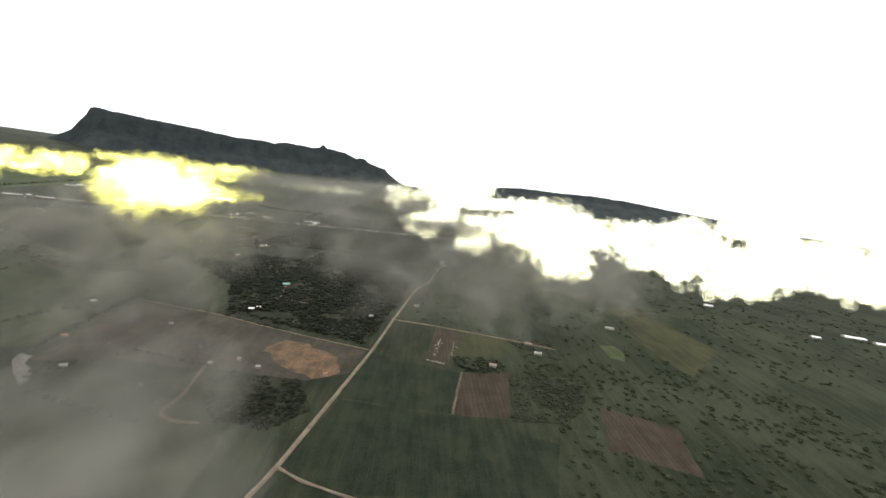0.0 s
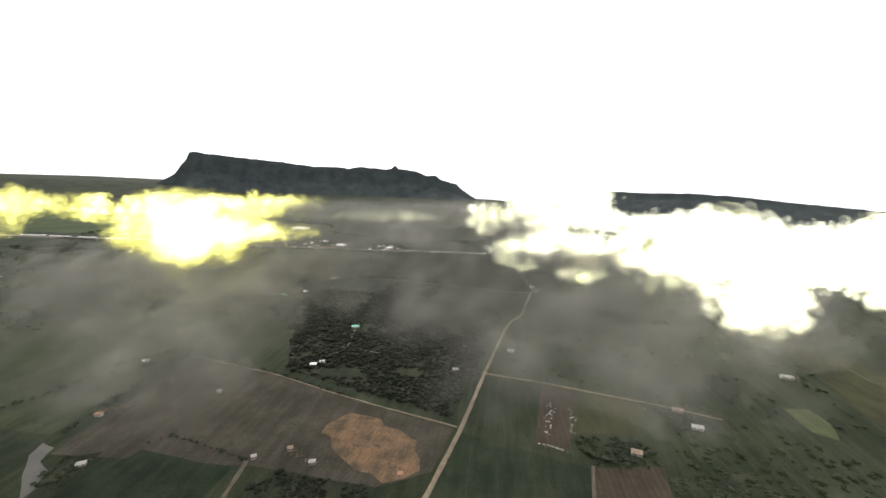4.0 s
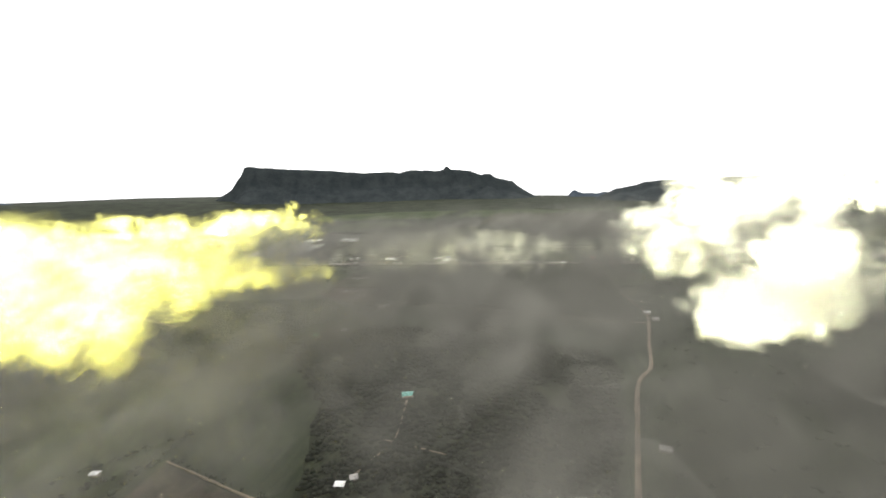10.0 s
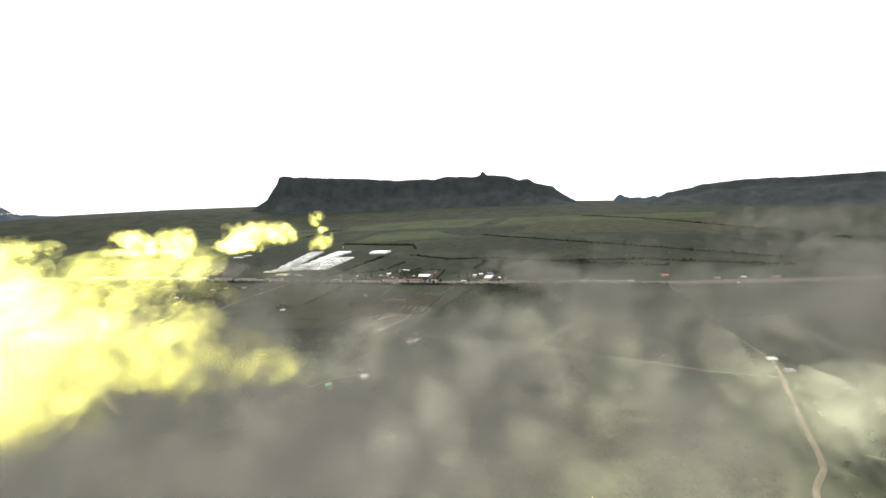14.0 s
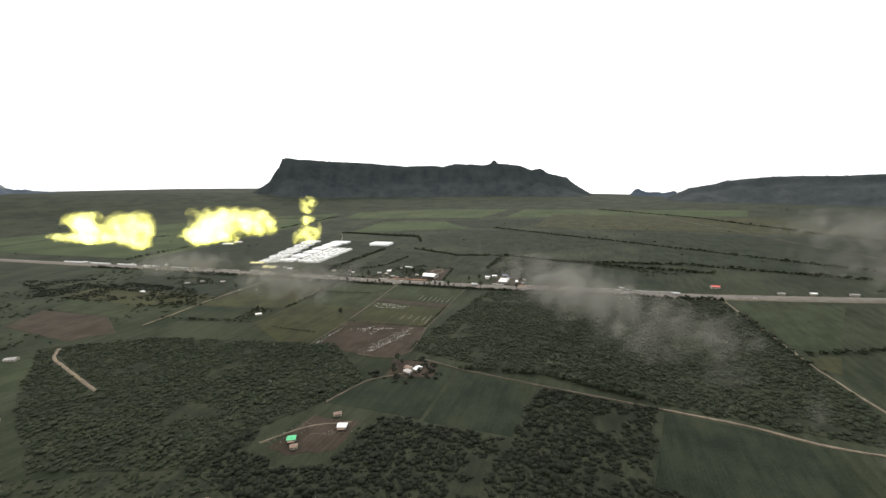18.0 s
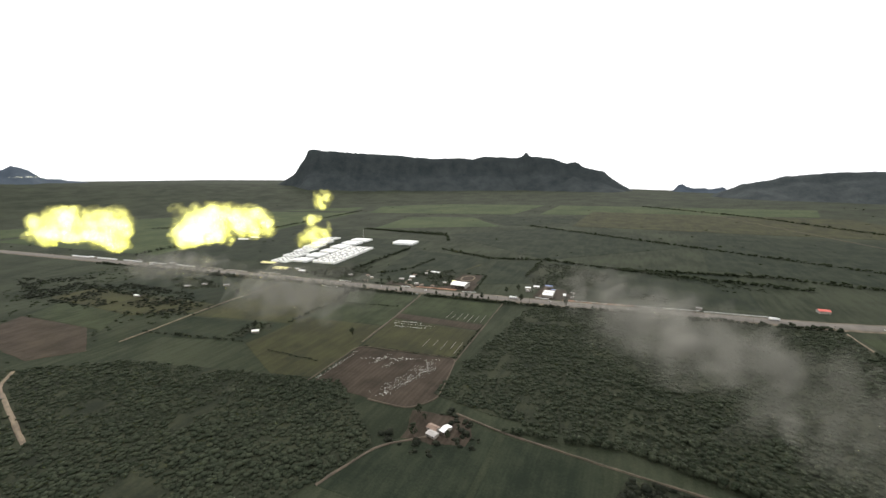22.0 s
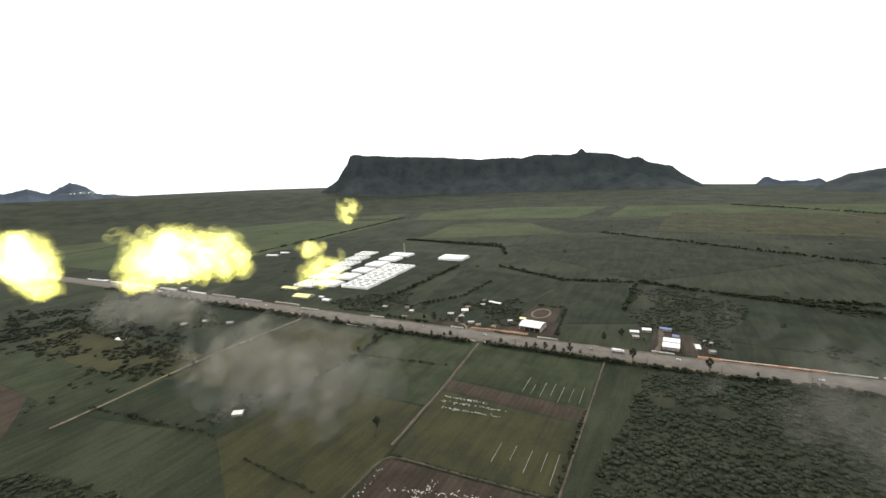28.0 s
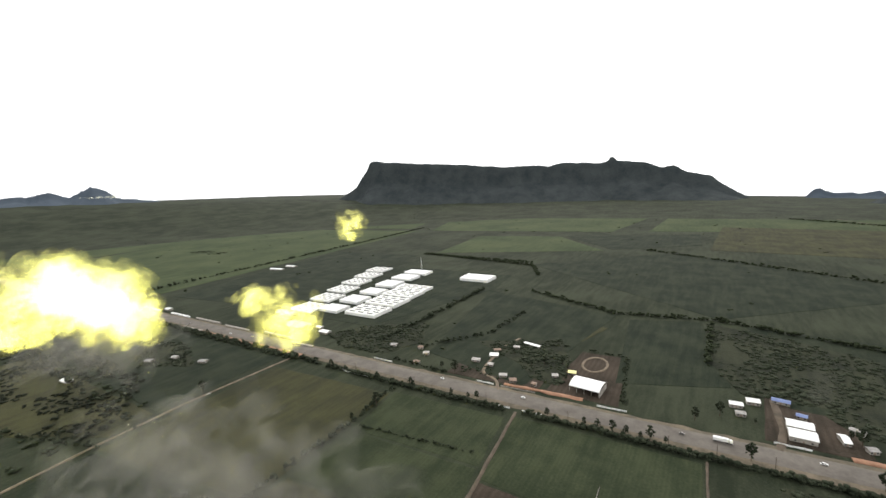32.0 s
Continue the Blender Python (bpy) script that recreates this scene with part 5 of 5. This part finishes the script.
def tree(x, y, h, seed, label="dark green roadside tree"):
    """A tapered trunk with limbs and a crown of many small clumps."""
    r = np.random.RandomState(seed)
    g = new("tree")
    g.matrix_basis = pose(x, y, 0)
    th = h * 0.5
    bm = bmesh.new()
    bmesh.ops.create_cone(bm, cap_ends=True, segments=8, radius1=h * 0.032, radius2=h * 0.014, depth=th)
    bmesh.ops.translate(bm, verts=bm.verts, vec=(0, 0, th / 2))
    part("trunk", bm, "bark", g)
    for k in range(4):
        a = k * 1.6 + r.uniform(-0.4, 0.4)
        v0 = Vector((0, 0, th * r.uniform(0.55, 0.95)))
        v1 = v0 + Vector((math.cos(a), math.sin(a), 1.1)) * h * r.uniform(0.16, 0.24)
        bm = bmesh.new()
        bmesh.ops.create_cone(bm, cap_ends=True, segments=6, radius1=h * 0.013, radius2=h * 0.004, depth=(v1 - v0).length)
        bm.transform((v1 - v0).to_track_quat("Z", "Y").to_matrix().to_4x4())
        bmesh.ops.translate(bm, verts=bm.verts, vec=(v0 + v1) / 2)
        part("limb", bm, "bark", g)
    vs, fs, o = [], [], 0
    for k in range(46):
        a, q = r.uniform(0, 6.28), math.sqrt(r.uniform(0, 1))
        z = r.uniform(0.38, 1.0)
        rad = h * 0.27 * q * (1 - ((z - 0.62) / 0.45) ** 2 * 0.8)
        v = ICO1[0] * h * r.uniform(0.035, 0.085) * (1 + r.uniform(-0.4, 0.4, (12, 1)))
        vs.append(v + (math.cos(a) * rad, math.sin(a) * rad, z * h))
        fs.append(ICO1[1] + o)
        o += 12
    crown = new("crown", mesh_of("crown", np.concatenate(vs), np.concatenate(fs), "leaf"))
    crown.parent = g
    return tagged(g, label, "tree", "roadside trees")


protos = [tree(-705, 1516, 11, 1), tree(-658, 1523, 7, 2), tree(-528, 1530, 8, 3), tree(-448, 1583, 12, 4)]
spots = ((-702, 1517), (-639, 1524), (-630, 1525), (-517, 1531), (-505, 1532), (-495, 1533), (-484, 1533), (-477, 1534), (-411, 1541), (-466, 1536), (-560, 1528), (-750, 1514), (-820, 1511),
         (-880, 1508), (-1000, 1502), (-1075, 1499), (-340, 1546), (-300, 1549), (-700, 1570), (-680, 1566), (-580, 1640), (-572, 1630), (-566, 1604), (-598, 1630), (-430, 1600), (-405, 1600),
         (-345, 1606), (-340, 1600), (-735, 1300), (-728, 1296), (-745, 1300), (-742, 1284), (-590, 1322), (-714, 1400), (-715, 1440), (-712, 1470), (-1020, 1440), (-1000, 1430), (-860, 1560), (-845, 1575),
         (-420, 1190), (-382, 1168), (-378, 1182), (-410, 1160), (-412, 1185), (-20, 770), (-60, 800), (15, 835), (-255, 745), (-235, 735), (-250, 870), (-228, 872), (-900, 1400), (-884, 1330), (-640, 1640), (-610, 1620))
for i, (x, y) in enumerate(spots):
    s = 0.7 + 0.6 * ((i * 37) % 11) / 10
    copy_thing(protos[i % 4], pose(x, y, 0, 0, 0, i * 47) @ Matrix.Diagonal((s, s, s, 1)))

# ---- clouds ----
scene.cycles.transparent_max_bounces = 256


def tuft_shape(seed):
    """One ragged lens of vapour about one in radius, with the density of each of its points: full at its two faces, none at its rim."""
    r = np.random.RandomState(900 + seed)
    k = 7
    vs, den = [(0, 0, 0.62)], [1.0]
    for j, (rad, z, q) in enumerate(((0.62, 0.45, 0.62), (1.0, 0.0, 0.0), (0.62, -0.45, 0.62))):
        for i in range(k):
            a = (i + 0.5 * (j % 2)) * 2 * math.pi / k
            g = rad * r.uniform(0.78, 1.22)
            vs.append((math.cos(a) * g, math.sin(a) * g, z + r.uniform(-0.1, 0.1)))
            den.append(q * r.uniform(0.7, 1.1))
    vs.append((0, 0, -0.62))
    den.append(1.0)
    fs = [(0, 1 + i, 1 + (i + 1) % k) for i in range(k)]
    for o in (1, 1 + k):
        for i in range(k):
            n = (i + 1) % k
            fs += [(o + i, o + k + i, o + n), (o + n, o + k + i, o + k + n)]
    o = 1 + 2 * k
    fs += [(o + i, o + k, o + (i + 1) % k) for i in range(k)]
    return np.array(vs, float), np.array(fs), np.array(den)


TUFTS = [tuft_shape(i) for i in range(12)]


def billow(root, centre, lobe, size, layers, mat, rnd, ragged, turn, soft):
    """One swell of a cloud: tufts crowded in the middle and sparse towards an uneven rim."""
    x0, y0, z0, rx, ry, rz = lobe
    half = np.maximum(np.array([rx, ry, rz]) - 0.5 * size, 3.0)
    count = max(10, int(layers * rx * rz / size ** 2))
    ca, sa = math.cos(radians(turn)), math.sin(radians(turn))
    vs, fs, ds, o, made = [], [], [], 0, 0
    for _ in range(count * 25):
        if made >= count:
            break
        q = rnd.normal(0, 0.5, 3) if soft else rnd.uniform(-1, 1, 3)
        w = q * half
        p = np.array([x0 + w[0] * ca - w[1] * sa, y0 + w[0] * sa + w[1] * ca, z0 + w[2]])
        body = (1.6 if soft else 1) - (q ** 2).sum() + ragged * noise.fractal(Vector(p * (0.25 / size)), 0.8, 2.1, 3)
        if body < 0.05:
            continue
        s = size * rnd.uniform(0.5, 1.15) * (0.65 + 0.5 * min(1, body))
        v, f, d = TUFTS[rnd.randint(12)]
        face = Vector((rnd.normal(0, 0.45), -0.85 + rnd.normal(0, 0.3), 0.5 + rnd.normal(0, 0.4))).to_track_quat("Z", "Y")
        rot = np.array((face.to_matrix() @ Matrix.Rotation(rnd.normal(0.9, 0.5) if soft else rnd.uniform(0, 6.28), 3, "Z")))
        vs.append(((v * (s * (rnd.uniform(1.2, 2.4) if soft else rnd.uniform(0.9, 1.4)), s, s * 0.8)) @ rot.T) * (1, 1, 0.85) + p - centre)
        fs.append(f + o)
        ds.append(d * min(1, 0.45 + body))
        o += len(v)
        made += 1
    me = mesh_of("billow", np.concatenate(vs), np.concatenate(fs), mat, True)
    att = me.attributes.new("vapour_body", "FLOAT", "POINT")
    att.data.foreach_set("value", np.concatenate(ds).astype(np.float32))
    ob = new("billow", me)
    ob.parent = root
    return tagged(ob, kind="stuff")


def cloud(label, mat, seed, *lobes, size=0.3, small=4.5, large=12.0, layers=12.0, ragged=0.8, turn=0.0, soft=False, name="cloud"):
    """Vapour made of several swells; each lobe is its middle and its half widths, for haze its thickness too."""
    rnd = np.random.RandomState(seed)
    centre = np.array(lobes[0][:3], float)
    root = new(name)
    root.location = centre
    for lobe in lobes:
        billow(root, centre, lobe[:6], min(large, max(small, size * lobe[5])), layers * (1.7 * lobe[6] if soft else 1), mat, rnd, ragged, turn, soft)
    return tagged(root, label, name)


BANK = "bright sunlit cloud bank with overexposed yellow rims"
PUFF = "small bright yellow-white cloud over the fields"
HAZE = "thin grey veil of haze over the fields"
WISP = "thin drifting wisp of grey haze"
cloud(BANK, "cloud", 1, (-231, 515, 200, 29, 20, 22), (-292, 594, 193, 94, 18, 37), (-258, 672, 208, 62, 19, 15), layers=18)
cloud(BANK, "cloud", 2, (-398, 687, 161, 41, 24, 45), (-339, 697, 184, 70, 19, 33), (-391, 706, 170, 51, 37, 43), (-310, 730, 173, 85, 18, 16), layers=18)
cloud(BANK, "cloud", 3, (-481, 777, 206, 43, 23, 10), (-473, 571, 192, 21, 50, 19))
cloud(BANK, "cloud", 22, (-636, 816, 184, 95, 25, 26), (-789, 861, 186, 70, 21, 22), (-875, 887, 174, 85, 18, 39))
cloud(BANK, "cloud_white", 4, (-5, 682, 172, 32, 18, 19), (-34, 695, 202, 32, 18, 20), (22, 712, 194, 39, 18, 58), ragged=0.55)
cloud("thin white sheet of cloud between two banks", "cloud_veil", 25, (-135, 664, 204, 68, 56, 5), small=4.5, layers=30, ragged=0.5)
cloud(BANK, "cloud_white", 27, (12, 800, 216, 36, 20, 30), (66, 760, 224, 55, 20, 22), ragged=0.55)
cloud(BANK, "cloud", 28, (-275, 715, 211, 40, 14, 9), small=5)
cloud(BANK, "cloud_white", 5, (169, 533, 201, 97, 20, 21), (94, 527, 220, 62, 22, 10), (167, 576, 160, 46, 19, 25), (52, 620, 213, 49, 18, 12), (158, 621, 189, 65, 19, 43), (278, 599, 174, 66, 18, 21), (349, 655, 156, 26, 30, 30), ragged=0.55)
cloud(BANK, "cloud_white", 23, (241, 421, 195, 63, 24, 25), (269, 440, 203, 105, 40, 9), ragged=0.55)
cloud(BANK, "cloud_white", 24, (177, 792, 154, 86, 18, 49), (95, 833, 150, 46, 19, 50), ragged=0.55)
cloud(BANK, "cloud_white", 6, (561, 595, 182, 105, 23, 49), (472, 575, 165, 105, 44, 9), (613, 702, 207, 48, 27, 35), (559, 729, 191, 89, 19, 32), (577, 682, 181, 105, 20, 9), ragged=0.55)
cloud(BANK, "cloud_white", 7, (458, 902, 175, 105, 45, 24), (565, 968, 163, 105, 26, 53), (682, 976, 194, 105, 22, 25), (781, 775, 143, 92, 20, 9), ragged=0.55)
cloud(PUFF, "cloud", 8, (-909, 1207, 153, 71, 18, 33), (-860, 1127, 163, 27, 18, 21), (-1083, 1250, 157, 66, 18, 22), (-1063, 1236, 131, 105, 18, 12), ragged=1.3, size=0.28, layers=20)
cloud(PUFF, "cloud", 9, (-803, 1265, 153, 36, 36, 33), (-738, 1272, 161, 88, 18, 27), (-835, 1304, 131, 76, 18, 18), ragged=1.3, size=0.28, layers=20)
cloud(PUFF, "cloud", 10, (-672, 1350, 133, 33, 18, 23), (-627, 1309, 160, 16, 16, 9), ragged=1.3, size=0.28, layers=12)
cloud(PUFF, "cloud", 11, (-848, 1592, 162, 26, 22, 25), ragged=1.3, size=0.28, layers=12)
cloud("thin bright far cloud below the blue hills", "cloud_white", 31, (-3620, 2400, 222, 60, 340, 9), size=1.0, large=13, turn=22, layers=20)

cloud(HAZE, "haze", 12, (-150, 240, 140, 110, 80, 55, 0.6), size=0.4, large=24, soft=True, name="haze")
cloud(HAZE, "haze", 13, (-294, 531, 103, 119, 75, 57, 0.51), (-373, 641, 125, 193, 100, 48, 1.07), size=0.4, large=24, soft=True, name="haze")
cloud(HAZE, "haze", 14, (54, 551, 128, 132, 78, 60, 0.47), (10, 591, 161, 194, 30, 57, 0.45), (25, 592, 181, 64, 25, 12, 0.9), size=0.4, large=24, soft=True, name="haze")
cloud(HAZE, "haze", 15, (-80, 600, 206, 30, 90, 10, 0.83), (-106, 612, 203, 176, 29, 20, 0.64), (-200, 655, 208, 97, 50, 8, 1.5), (-40, 700, 208, 130, 30, 8, 0.8), size=0.5, small=7, large=24, soft=True, name="haze")
cloud(HAZE, "haze", 16, (-242, 710, 145, 183, 25, 55, 0.38), size=0.4, large=24, soft=True, name="haze")
cloud(HAZE, "haze", 17, (272, 764, 107, 99, 87, 60, 1.0), size=0.4, large=24, soft=True, name="haze")
cloud(WISP, "haze", 26, (300, 1650, 110, 200, 80, 40, 0.7), size=0.4, large=16, turn=-20, soft=True, name="haze")
cloud(WISP, "haze", 18, (-215, 1230, 96, 250, 60, 20, 0.45), size=0.6, large=14, turn=-55, soft=True, name="haze")
cloud(WISP, "haze", 19, (-640, 1275, 74, 120, 60, 34, 0.5), size=0.4, large=11, soft=True, name="haze")
cloud(WISP, "haze", 20, (-960, 1330, 70, 120, 60, 20, 0.6), size=0.6, large=14, soft=True, name="haze")
cloud(WISP, "haze", 21, (180, 1350, 100, 160, 50, 24, 0.6), size=0.6, large=14, turn=-40, soft=True, name="haze")
